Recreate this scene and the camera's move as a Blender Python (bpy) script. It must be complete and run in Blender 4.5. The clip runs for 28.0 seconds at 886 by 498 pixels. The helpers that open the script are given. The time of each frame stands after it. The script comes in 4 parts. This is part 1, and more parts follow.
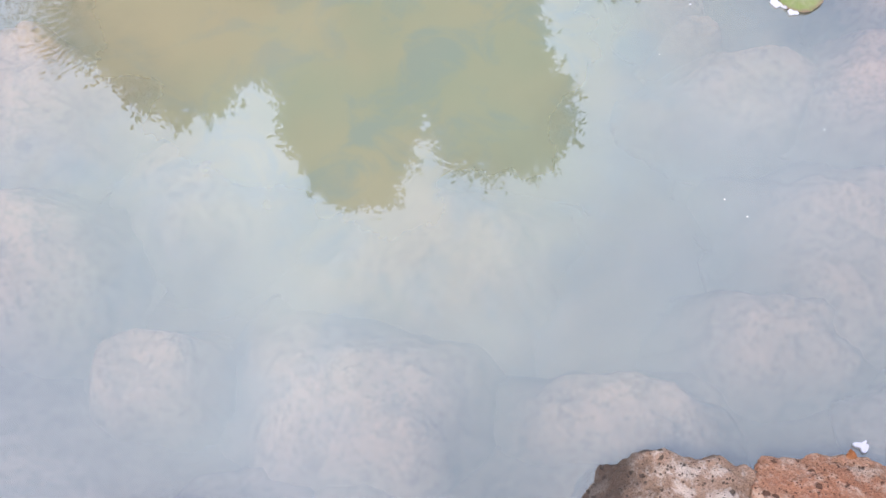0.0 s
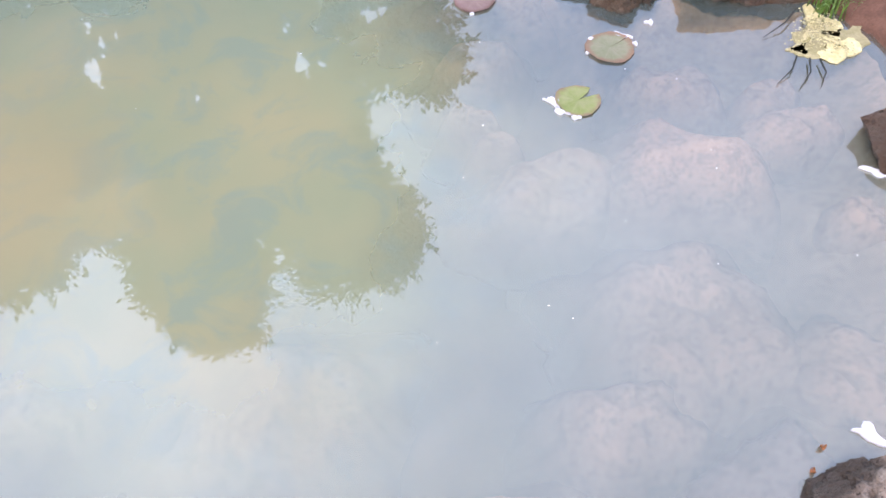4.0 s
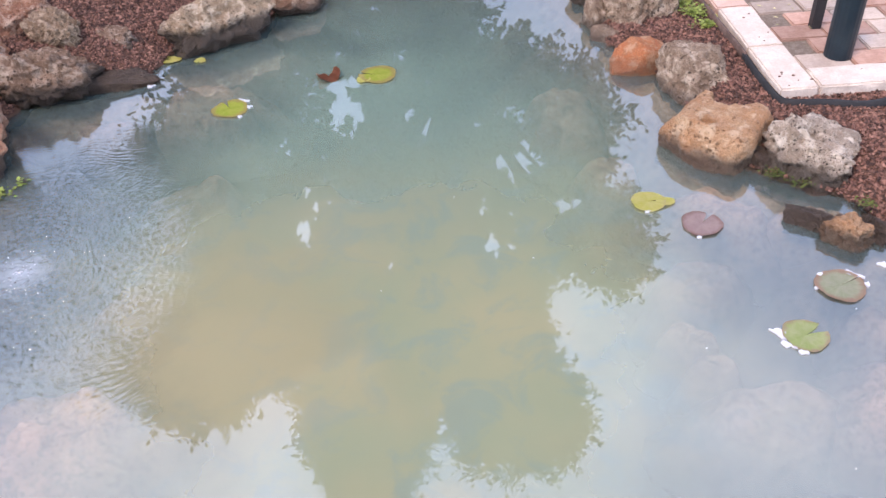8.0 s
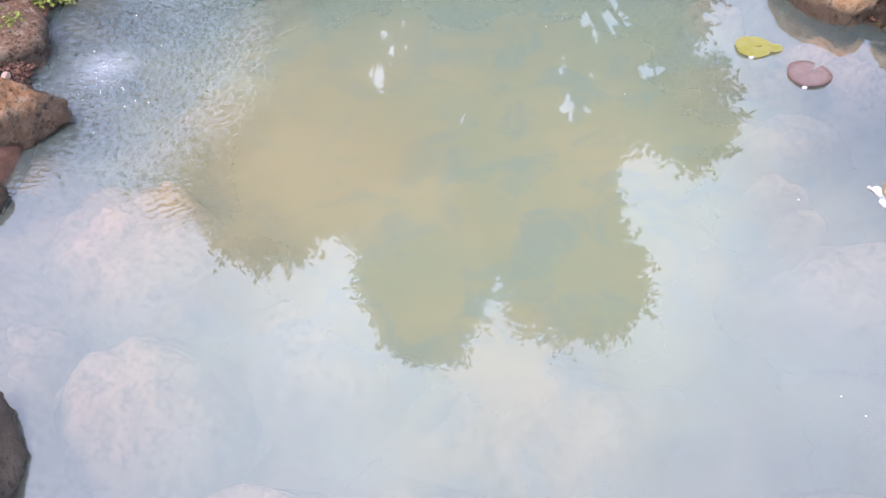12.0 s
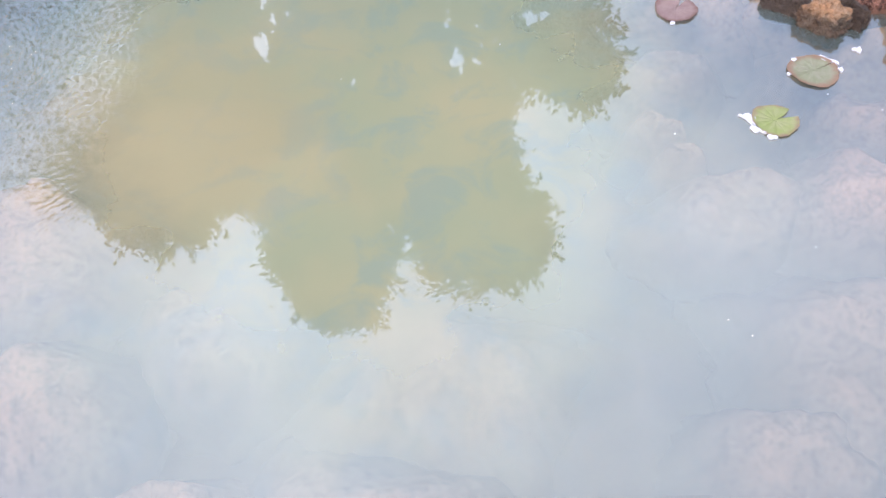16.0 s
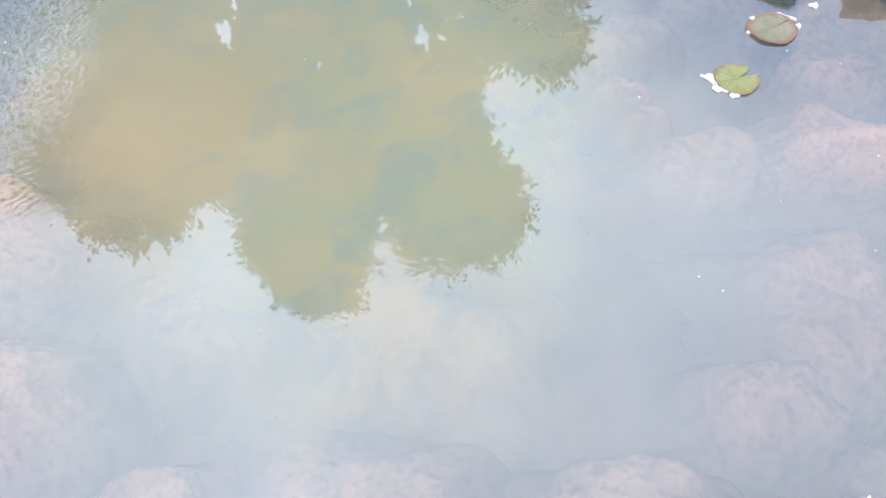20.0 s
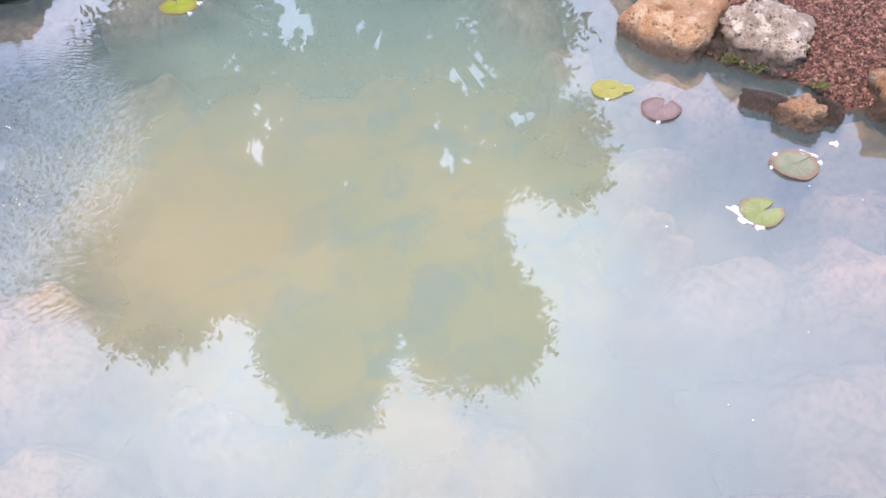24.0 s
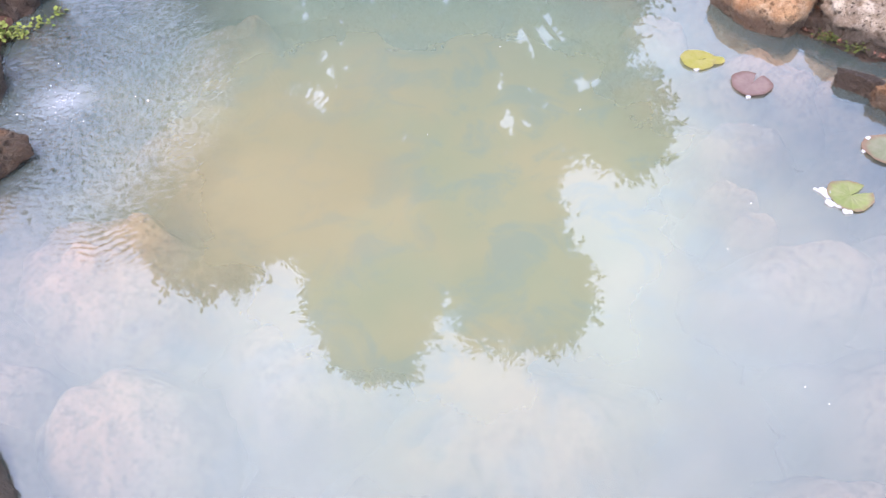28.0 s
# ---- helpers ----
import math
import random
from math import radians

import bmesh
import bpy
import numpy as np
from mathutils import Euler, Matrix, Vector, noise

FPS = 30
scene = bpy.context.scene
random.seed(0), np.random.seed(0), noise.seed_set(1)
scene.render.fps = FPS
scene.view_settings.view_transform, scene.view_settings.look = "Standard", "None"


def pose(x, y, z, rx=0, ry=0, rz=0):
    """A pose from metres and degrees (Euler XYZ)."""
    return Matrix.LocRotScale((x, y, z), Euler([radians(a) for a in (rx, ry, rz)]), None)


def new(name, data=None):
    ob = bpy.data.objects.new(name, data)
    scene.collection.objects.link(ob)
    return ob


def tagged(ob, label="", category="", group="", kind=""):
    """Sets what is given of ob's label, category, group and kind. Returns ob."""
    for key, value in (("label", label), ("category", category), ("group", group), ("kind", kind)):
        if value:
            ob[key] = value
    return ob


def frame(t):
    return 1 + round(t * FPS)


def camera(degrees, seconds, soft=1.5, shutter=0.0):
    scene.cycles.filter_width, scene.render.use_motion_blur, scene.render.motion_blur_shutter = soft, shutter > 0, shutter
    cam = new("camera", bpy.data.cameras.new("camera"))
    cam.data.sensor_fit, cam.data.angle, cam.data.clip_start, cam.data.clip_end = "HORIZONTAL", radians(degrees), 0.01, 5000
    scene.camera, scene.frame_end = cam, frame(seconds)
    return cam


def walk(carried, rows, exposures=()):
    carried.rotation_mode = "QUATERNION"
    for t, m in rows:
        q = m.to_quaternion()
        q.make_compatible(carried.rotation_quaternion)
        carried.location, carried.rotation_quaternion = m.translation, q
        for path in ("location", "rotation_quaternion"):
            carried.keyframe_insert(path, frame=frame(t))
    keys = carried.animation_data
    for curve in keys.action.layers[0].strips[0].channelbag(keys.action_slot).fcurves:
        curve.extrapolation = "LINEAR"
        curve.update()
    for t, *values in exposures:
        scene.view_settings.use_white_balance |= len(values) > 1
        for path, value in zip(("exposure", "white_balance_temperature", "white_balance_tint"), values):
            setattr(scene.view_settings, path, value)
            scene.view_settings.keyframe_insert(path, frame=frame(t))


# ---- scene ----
cam = camera(54.6, 28.0)
PATH = [
    (0.0, 0.057, -0.009, 1.522, 31.59, 0.73, -2.38),
    (0.5, 0.057, 0.013, 1.514, 28.66, -0.07, -4.86),
    (1.0, 0.081, 0.011, 1.507, 28.45, -0.67, -7.72),
    (1.5, 0.110, 0.014, 1.508, 29.34, -1.06, -11.63),
    (2.0, 0.158, 0.019, 1.511, 31.29, -1.52, -17.22),
    (2.5, 0.177, 0.027, 1.548, 32.91, -0.95, -20.00),
    (4.5, 0.134, 0.037, 1.568, 40.64, 0.54, -14.31),
    (5.0, 0.102, 0.041, 1.588, 41.98, 0.78, -12.23),
    (5.5, 0.067, 0.038, 1.621, 43.40, 1.25, -10.76),
    (6.0, 0.046, 0.045, 1.631, 45.09, 1.34, -9.00),
    (6.5, 0.035, 0.049, 1.643, 46.61, 1.78, -7.26),
    (7.0, 0.017, 0.034, 1.663, 48.40, 2.21, -5.94),
    (7.5, 0.011, 0.028, 1.674, 49.34, 2.63, -4.64),
    (8.0, -0.003, 0.029, 1.695, 51.02, 2.76, -3.56),
    (8.5, -0.011, 0.032, 1.703, 52.19, 3.01, -2.34),
    (9.0, -0.029, 0.022, 1.691, 51.62, 2.77, -0.33),
    (9.5, -0.047, 0.017, 1.671, 49.31, 2.75, 1.63),
    (10.0, -0.043, 0.015, 1.649, 47.30, 2.49, 2.30),
    (10.5, -0.038, 0.019, 1.630, 44.88, 1.91, 1.99),
    (11.0, -0.042, -0.001, 1.589, 43.34, 0.86, 1.94),
    (11.5, -0.055, -0.012, 1.584, 42.48, 1.65, 3.54),
    (13.5, -0.049, -0.007, 1.589, 41.79, 2.10, -0.14),
    (14.0, -0.040, -0.014, 1.588, 41.06, 1.60, -0.71),
    (14.5, -0.034, -0.005, 1.582, 40.57, 1.74, -1.41),
    (15.0, -0.030, -0.003, 1.579, 40.72, 1.80, -2.32),
    (15.5, -0.020, 0.002, 1.582, 40.24, 1.61, -3.67),
    (16.0, -0.007, 0.005, 1.577, 39.32, 1.34, -5.46),
    (16.5, 0.001, 0.006, 1.569, 38.63, 1.50, -7.07),
    (17.0, 0.020, 0.003, 1.548, 38.24, 1.77, -8.03),
    (17.5, 0.012, 0.004, 1.567, 37.15, 0.99, -8.60),
    (18.0, 0.008, 0.008, 1.575, 36.89, 0.90, -8.92),
    (18.5, 0.006, 0.010, 1.587, 36.80, 1.19, -8.59),
    (19.0, 0.007, 0.008, 1.592, 36.88, 1.39, -8.48),
    (19.5, 0.005, 0.002, 1.588, 36.99, 1.66, -8.08),
    (20.0, -0.002, -0.019, 1.583, 37.82, 2.10, -8.89),
    (20.5, 0.005, -0.004, 1.585, 37.36, 1.66, -8.64),
    (22.5, -0.016, -0.036, 1.591, 41.25, 1.33, -8.15),
    (23.0, -0.028, -0.051, 1.599, 44.34, 1.80, -7.57),
    (23.5, -0.030, -0.048, 1.612, 44.49, 1.63, -6.88),
    (24.0, -0.041, -0.044, 1.624, 45.78, 1.76, -6.77),
    (24.5, -0.044, -0.042, 1.638, 46.94, 2.08, -6.39),
    (25.0, -0.053, -0.026, 1.656, 46.63, 2.21, -6.81),
    (25.5, -0.050, -0.018, 1.634, 46.02, 2.33, -6.62),
    (26.0, -0.050, -0.025, 1.606, 44.91, 2.14, -5.71),
    (26.5, -0.057, -0.028, 1.598, 44.39, 1.98, -4.90),
    (27.0, -0.072, -0.048, 1.597, 44.41, 1.84, -2.83),
    (27.5, -0.091, -0.051, 1.612, 44.12, 1.59, -2.00),
    (28.0, -0.133, -0.051, 1.629, 43.24, 0.86, -1.56),
]
walk(cam, [(t, pose(x, y, z, rx, ry, rz)) for t, x, y, z, rx, ry, rz in PATH], [(0.0, 1.27, 7020, 21), (2.0, 1.42, 7020, 20), (5.0, 1.42, 7020, 24), (7.0, 1.42, 7020, 24), (8.5, 1.23, 7020, 24), (9.2, 1.23, 7020, 24), (11.0, 1.42, 7020, 24), (17.0, 1.43, 7020, 22), (22.5, 1.46, 7020, 24), (24.0, 1.53, 7020, 25), (25.0, 1.39, 7020, 25), (26.5, 1.47, 7020, 25), (28.0, 1.56, 7020, 25)])

# ---- sky and sun ----
world = bpy.data.worlds.new("sky")
scene.world = world
world.use_nodes = True
wn, wl = world.node_tree.nodes, world.node_tree.links
background = wn["Background"]
SUN_UP, SUN_TURN = radians(55), radians(230)
sky = wn.new("ShaderNodeTexSky")
sky.sky_type = "NISHITA"
sky.sun_disc = False
sky.sun_elevation, sky.sun_rotation = SUN_UP, SUN_TURN
sky.air_density, sky.dust_density, sky.ozone_density = 1.0, 0.7, 1.2
# thin drifting cloud over the blue
wcoord = wn.new("ShaderNodeTexCoord")
wnoise = wn.new("ShaderNodeTexNoise")
wnoise.inputs["Scale"].default_value = 2.2
wnoise.inputs["Detail"].default_value = 5
wramp = wn.new("ShaderNodeMapRange")
wramp.inputs["From Min"].default_value, wramp.inputs["From Max"].default_value = 0.30, 0.75
wramp.inputs["To Min"].default_value, wramp.inputs["To Max"].default_value = 0.06, 0.30
wmix = wn.new("ShaderNodeMix")
wmix.data_type = "RGBA"
wmix.inputs[7].default_value = (9.5, 11.2, 14.1, 1)
wl.new(wcoord.outputs["Generated"], wnoise.inputs["Vector"])
wl.new(wnoise.outputs["Fac"], wramp.inputs["Value"])
wl.new(wramp.outputs["Result"], wmix.inputs[0])
wl.new(sky.outputs["Color"], wmix.inputs[6])
wl.new(wmix.outputs[2], background.inputs["Color"])
background.inputs["Strength"].default_value = 0.15

sun_data = bpy.data.lights.new("sun", "SUN")
sun_data.energy, sun_data.angle, sun_data.color = 0.95, radians(14), (1.0, 0.86, 0.70)
sun = new("sun", sun_data)
sun.matrix_world = pose(0, 0, 20, 35, 0, -45)


# ---- materials ----
def nodes_of(name):
    m = bpy.data.materials.new(name)
    m.use_nodes = True
    nt = m.node_tree
    return m, nt.nodes, nt.links, nt.nodes["Principled BSDF"]


def mixc(n, l, fac, a, b):
    """A colour mix; each of fac, a, b is a value or a socket."""
    x = n.new("ShaderNodeMix")
    x.data_type = "RGBA"
    for sock, v in ((x.inputs[0], fac), (x.inputs[6], a), (x.inputs[7], b)):
        if isinstance(v, bpy.types.NodeSocket):
            l.new(v, sock)
        else:
            sock.default_value = (*v, 1) if isinstance(v, tuple) else v
    return x.outputs[2]


def math_(n, l, op, a, b=0.0):
    x = n.new("ShaderNodeMath")
    x.operation = op
    for sock, v in ((x.inputs[0], a), (x.inputs[1], b)):
        if isinstance(v, bpy.types.NodeSocket):
            l.new(v, sock)
        else:
            sock.default_value = v
    return x.outputs[0]


def ramp(n, l, v, lo, hi, a=0.0, b=1.0):
    x = n.new("ShaderNodeMapRange")
    x.interpolation_type = "SMOOTHSTEP"
    l.new(v, x.inputs["Value"])
    for k, q in (("From Min", lo), ("From Max", hi), ("To Min", a), ("To Max", b)):
        x.inputs[k].default_value = q
    return x.outputs["Result"]


def tex(n, l, scale, detail=4.0, rough=0.55, coord="Object", kind="ShaderNodeTexNoise", distort=0.0):
    c = n.new("ShaderNodeTexCoord")
    x = n.new(kind)
    x.inputs["Scale"].default_value = scale
    if kind == "ShaderNodeTexNoise":
        x.inputs["Detail"].default_value, x.inputs["Roughness"].default_value = detail, rough
        x.inputs["Distortion"].default_value = distort
    l.new(c.outputs[coord], x.inputs["Vector"])
    return x.outputs["Fac"] if kind == "ShaderNodeTexNoise" else x.outputs["Distance"]


def bump(n, l, bsdf, height, strength, distance):
    b = n.new("ShaderNodeBump")
    b.inputs["Strength"].default_value, b.inputs["Distance"].default_value = strength, distance
    l.new(height, b.inputs["Height"])
    l.new(b.outputs["Normal"], bsdf.inputs["Normal"])


# haze of murky water, painted into what lies below the surface
MURK_TINT = (0.045, 0.092, 0.100)


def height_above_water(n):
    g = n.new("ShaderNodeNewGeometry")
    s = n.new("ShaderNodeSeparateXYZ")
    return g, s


def painted_murk(n, l, colour, depth):
    """Mixes the water's depth haze into the colour, the thicker the deeper it lies."""
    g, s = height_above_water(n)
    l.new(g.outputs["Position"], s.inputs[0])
    own_share = math_(n, l, "POWER", 2.718, math_(n, l, "MULTIPLY", math_(n, l, "MINIMUM", s.outputs["Z"], 0.0), 2.4 / depth))
    return mixc(n, l, own_share, MURK_TINT, colour)


def pitted(n, l, scale, where, most):
    """Irregular pits of uneven size, thick in some places and absent in others."""
    c = n.new("ShaderNodeTexCoord")
    warp = n.new("ShaderNodeTexNoise")
    warp.inputs["Scale"].default_value = scale * 0.9
    add = n.new("ShaderNodeVectorMath")
    add.operation = "MULTIPLY_ADD"
    add.inputs[1].default_value = (0.9 / scale,) * 3
    l.new(c.outputs["Object"], warp.inputs["Vector"])
    l.new(warp.outputs["Color"], add.inputs[0])
    l.new(c.outputs["Object"], add.inputs[2])
    v = n.new("ShaderNodeTexVoronoi")
    v.inputs["Scale"].default_value = scale
    l.new(add.outputs[0], v.inputs["Vector"])
    pick = n.new("ShaderNodeSeparateColor")
    l.new(v.outputs["Color"], pick.inputs[0])
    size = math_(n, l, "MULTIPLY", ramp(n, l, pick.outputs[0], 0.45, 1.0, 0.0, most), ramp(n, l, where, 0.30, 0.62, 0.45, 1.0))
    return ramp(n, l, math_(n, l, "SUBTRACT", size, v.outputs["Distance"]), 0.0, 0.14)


def rock_material(name, c1, c2, c3, pit=0.35, wet=0.8, depth=0.16, band=0.055):
    m, n, l, b = nodes_of(name)
    big, fine, grain = tex(n, l, 9, 6, 0.65), tex(n, l, 55, 6, 0.75), tex(n, l, 210, 3, 0.7)
    col = mixc(n, l, ramp(n, l, big, 0.36, 0.64), c1, c2)
    col = mixc(n, l, ramp(n, l, fine, 0.50, 0.70, 0.0, 0.75), col, c3)
    col = mixc(n, l, ramp(n, l, grain, 0.32, 0.64, 0.5, 0.0), col, tuple(0.4 * v for v in c1))
    where = tex(n, l, 13, 4, 0.6)
    col = mixc(n, l, ramp(n, l, tex(n, l, 17, 5, 0.7, distort=0.4), 0.48, 0.64, 0.0, 0.85), col, c3)
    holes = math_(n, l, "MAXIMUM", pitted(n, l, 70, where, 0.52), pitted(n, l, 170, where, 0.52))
    # the pits' inner shade is put into the colour as a darker tone
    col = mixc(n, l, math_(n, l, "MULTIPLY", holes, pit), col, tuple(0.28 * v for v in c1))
    # the stain that the water leaves at its line
    g, s = height_above_water(n)
    l.new(g.outputs["Position"], s.inputs[0])
    ragged = math_(n, l, "ADD", s.outputs["Z"], math_(n, l, "MULTIPLY", tex(n, l, 16, 4), -0.06))
    stain = ramp(n, l, ragged, band, band - 0.05)
    col = mixc(n, l, math_(n, l, "MULTIPLY", stain, wet), col, (0.05, 0.036, 0.026))
    col = painted_murk(n, l, col, depth)
    l.new(col, b.inputs["Base Color"])
    l.new(ramp(n, l, stain, 0, 1, 0.9, 0.45), b.inputs["Roughness"])
    relief = math_(n, l, "SUBTRACT", math_(n, l, "ADD", fine, math_(n, l, "MULTIPLY", grain, 0.4)), math_(n, l, "MULTIPLY", holes, 0.9))
    bump(n, l, b, relief, 1.0, 0.020)
    return m


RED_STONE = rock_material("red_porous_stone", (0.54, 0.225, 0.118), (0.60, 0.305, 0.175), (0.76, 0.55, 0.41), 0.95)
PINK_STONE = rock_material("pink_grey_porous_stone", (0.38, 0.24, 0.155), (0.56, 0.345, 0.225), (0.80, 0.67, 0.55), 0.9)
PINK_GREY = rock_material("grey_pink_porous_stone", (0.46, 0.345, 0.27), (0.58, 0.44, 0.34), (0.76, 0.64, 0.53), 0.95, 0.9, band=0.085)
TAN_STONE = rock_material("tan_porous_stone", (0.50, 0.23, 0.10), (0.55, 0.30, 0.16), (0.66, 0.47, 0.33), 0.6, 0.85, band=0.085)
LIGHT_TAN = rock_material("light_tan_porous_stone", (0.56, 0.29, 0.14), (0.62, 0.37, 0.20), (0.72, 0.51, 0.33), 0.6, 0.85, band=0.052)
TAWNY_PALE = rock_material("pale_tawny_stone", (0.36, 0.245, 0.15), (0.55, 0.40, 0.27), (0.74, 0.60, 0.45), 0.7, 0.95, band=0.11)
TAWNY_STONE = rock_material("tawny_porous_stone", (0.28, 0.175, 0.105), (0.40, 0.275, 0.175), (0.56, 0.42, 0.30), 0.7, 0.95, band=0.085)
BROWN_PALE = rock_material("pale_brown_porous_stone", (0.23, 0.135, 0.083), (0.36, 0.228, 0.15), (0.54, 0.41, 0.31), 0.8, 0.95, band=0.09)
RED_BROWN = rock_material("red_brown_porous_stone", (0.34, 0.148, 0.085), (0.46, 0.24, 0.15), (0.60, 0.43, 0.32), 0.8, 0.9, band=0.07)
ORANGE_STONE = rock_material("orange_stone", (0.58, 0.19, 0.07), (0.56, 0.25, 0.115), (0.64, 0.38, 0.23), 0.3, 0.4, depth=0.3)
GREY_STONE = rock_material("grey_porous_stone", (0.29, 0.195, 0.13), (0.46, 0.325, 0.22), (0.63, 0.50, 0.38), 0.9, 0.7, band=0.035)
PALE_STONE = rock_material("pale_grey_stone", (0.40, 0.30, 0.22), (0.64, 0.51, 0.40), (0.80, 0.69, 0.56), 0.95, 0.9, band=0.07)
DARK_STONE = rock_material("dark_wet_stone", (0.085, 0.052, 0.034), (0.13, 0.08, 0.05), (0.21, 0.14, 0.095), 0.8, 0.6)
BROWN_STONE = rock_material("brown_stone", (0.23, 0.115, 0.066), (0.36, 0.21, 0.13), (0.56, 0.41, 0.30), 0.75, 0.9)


def sunk_material(name, c1, c2, c3, depth):
    m, n, l, b = nodes_of(name)
    col = mixc(n, l, ramp(n, l, tex(n, l, 6, 5, 0.65), 0.38, 0.62), c1, c2)
    col = mixc(n, l, ramp(n, l, tex(n, l, 17, 5, 0.7, distort=0.3), 0.46, 0.68, 0.0, 0.75), col, c3)
    col = mixc(n, l, ramp(n, l, tex(n, l, 48, 5, 0.75), 0.48, 0.68, 0.0, 0.6), col, c3)
    col = painted_murk(n, l, col, depth)
    l.new(col, b.inputs["Base Color"])
    b.inputs["Roughness"].default_value = 1.0
    b.inputs["Specular IOR Level"].default_value = 0.0
    bump(n, l, b, tex(n, l, 26, 6, 0.7), 0.2, 0.008)
    return m


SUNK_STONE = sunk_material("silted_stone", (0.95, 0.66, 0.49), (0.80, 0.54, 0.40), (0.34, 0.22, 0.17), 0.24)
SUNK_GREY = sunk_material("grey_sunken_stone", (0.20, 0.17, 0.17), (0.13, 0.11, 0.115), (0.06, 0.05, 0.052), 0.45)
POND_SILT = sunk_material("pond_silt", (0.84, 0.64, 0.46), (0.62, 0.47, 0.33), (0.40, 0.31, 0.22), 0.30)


def plain_material(name, c1, c2, rough, scale, bumps=0.3, dist=0.004, spread=0.0, metal=0.0, sunk=0.0):
    """A surface of two mixed tones with fine relief; spread varies it from piece to piece."""
    m, n, l, b = nodes_of(name)
    col = mixc(n, l, ramp(n, l, tex(n, l, scale, 5, 0.65), 0.36, 0.66), c1, c2)
    col = mixc(n, l, ramp(n, l, tex(n, l, scale * 6, 3, 0.7), 0.4, 0.7, 0.0, 0.3), col, tuple(0.55 * v for v in c1))
    if spread:
        info = n.new("ShaderNodeObjectInfo")
        isle = n.new("ShaderNodeNewGeometry")
        r = math_(n, l, "FRACT", math_(n, l, "ADD", info.outputs["Random"], isle.outputs["Random Per Island"]))
        h = n.new("ShaderNodeHueSaturation")
        l.new(ramp(n, l, r, 0, 1, 1 - spread, 1 + spread), h.inputs["Value"])
        l.new(col, h.inputs["Color"])
        col = h.outputs["Color"]
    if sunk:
        col = painted_murk(n, l, col, sunk)
    l.new(col, b.inputs["Base Color"])
    b.inputs["Roughness"].default_value, b.inputs["Metallic"].default_value = rough, metal
    bump(n, l, b, tex(n, l, scale * 5, 5, 0.7), bumps, dist)
    return m


GRAVEL = plain_material("red_brown_gravel", (0.105, 0.048, 0.035), (0.235, 0.120, 0.085), 0.9, 40, 0.5, 0.003, 0.7)
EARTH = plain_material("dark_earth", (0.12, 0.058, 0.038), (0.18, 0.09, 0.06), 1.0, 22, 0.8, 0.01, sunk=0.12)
OLD_BOARD = plain_material("brown_weathered_edging", (0.085, 0.05, 0.038), (0.15, 0.095, 0.075), 0.8, 22, 0.4, 0.003)
KERB_WHITE = plain_material("white_painted_concrete", (0.58, 0.48, 0.40), (0.68, 0.58, 0.49), 0.8, 18, 0.35, 0.002)
KERB_PINK = plain_material("pinkish_painted_concrete", (0.56, 0.37, 0.29), (0.63, 0.45, 0.36), 0.8, 18, 0.35, 0.002)
PAVER_PINK = plain_material("pink_concrete_paver", (0.38, 0.215, 0.155), (0.47, 0.29, 0.22), 0.9, 14, 0.5, 0.003, 0.2)
PAVER_GREY = plain_material("grey_concrete_paver", (0.40, 0.31, 0.25), (0.48, 0.38, 0.31), 0.9, 14, 0.5, 0.003, 0.2)
JOINT_SAND = plain_material("joint_sand", (0.16, 0.12, 0.09), (0.24, 0.19, 0.15), 1.0, 60, 0.6, 0.003)
BLACK_PLASTIC = plain_material("black_plastic", (0.010, 0.010, 0.011), (0.022, 0.021, 0.022), 0.75, 30, 0.2, 0.002)
TEAL_METAL = plain_material("dark_teal_painted_metal", (0.004, 0.014, 0.022), (0.007, 0.020, 0.029), 0.4, 12, 0.1, 0.001)
BLACK_METAL = plain_material("black_painted_metal", (0.012, 0.013, 0.016), (0.022, 0.023, 0.026), 0.45, 12, 0.1, 0.001)
WHITE_PLASTIC = plain_material("white_plastic", (0.72, 0.74, 0.77), (0.8, 0.8, 0.82), 0.4, 20, 0.1, 0.001)
FOLIAGE = plain_material("tree_foliage", (0.018, 0.034, 0.014), (0.035, 0.055, 0.022), 0.8, 3, 0.1, 0.002, 0.4)
BARK = plain_material("bark", (0.03, 0.024, 0.018), (0.055, 0.043, 0.032), 0.95, 14, 0.8, 0.01)
MOSS = plain_material("green_moss", (0.06, 0.085, 0.018), (0.12, 0.15, 0.03), 1.0, 30, 0.8, 0.006, 0.3)
HERB = plain_material("bright_green_herb", (0.15, 0.20, 0.03), (0.27, 0.31, 0.065), 0.6, 30, 0.2, 0.002, 0.35)
DUCKWEED = plain_material("yellow_green_floating_weed", (0.42, 0.38, 0.18), (0.56, 0.49, 0.28), 0.8, 30, 0.4, 0.003, 0.35)
GRASS = plain_material("grass_blade", (0.07, 0.14, 0.02), (0.13, 0.22, 0.04), 0.6, 20, 0.2, 0.002, 0.4)
STALK = plain_material("dark_stalk", (0.035, 0.04, 0.035), (0.06, 0.06, 0.05), 0.7, 20)
GLARE_AND_FOAM = plain_material("white_glare_and_foam", (0.60, 0.61, 0.65), (0.70, 0.70, 0.74), 0.3, 40, 0.3, 0.001)
DRY_LEAF = plain_material("dry_orange_leaf", (0.42, 0.17, 0.06), (0.55, 0.26, 0.12), 0.7, 40, 0.3, 0.001)


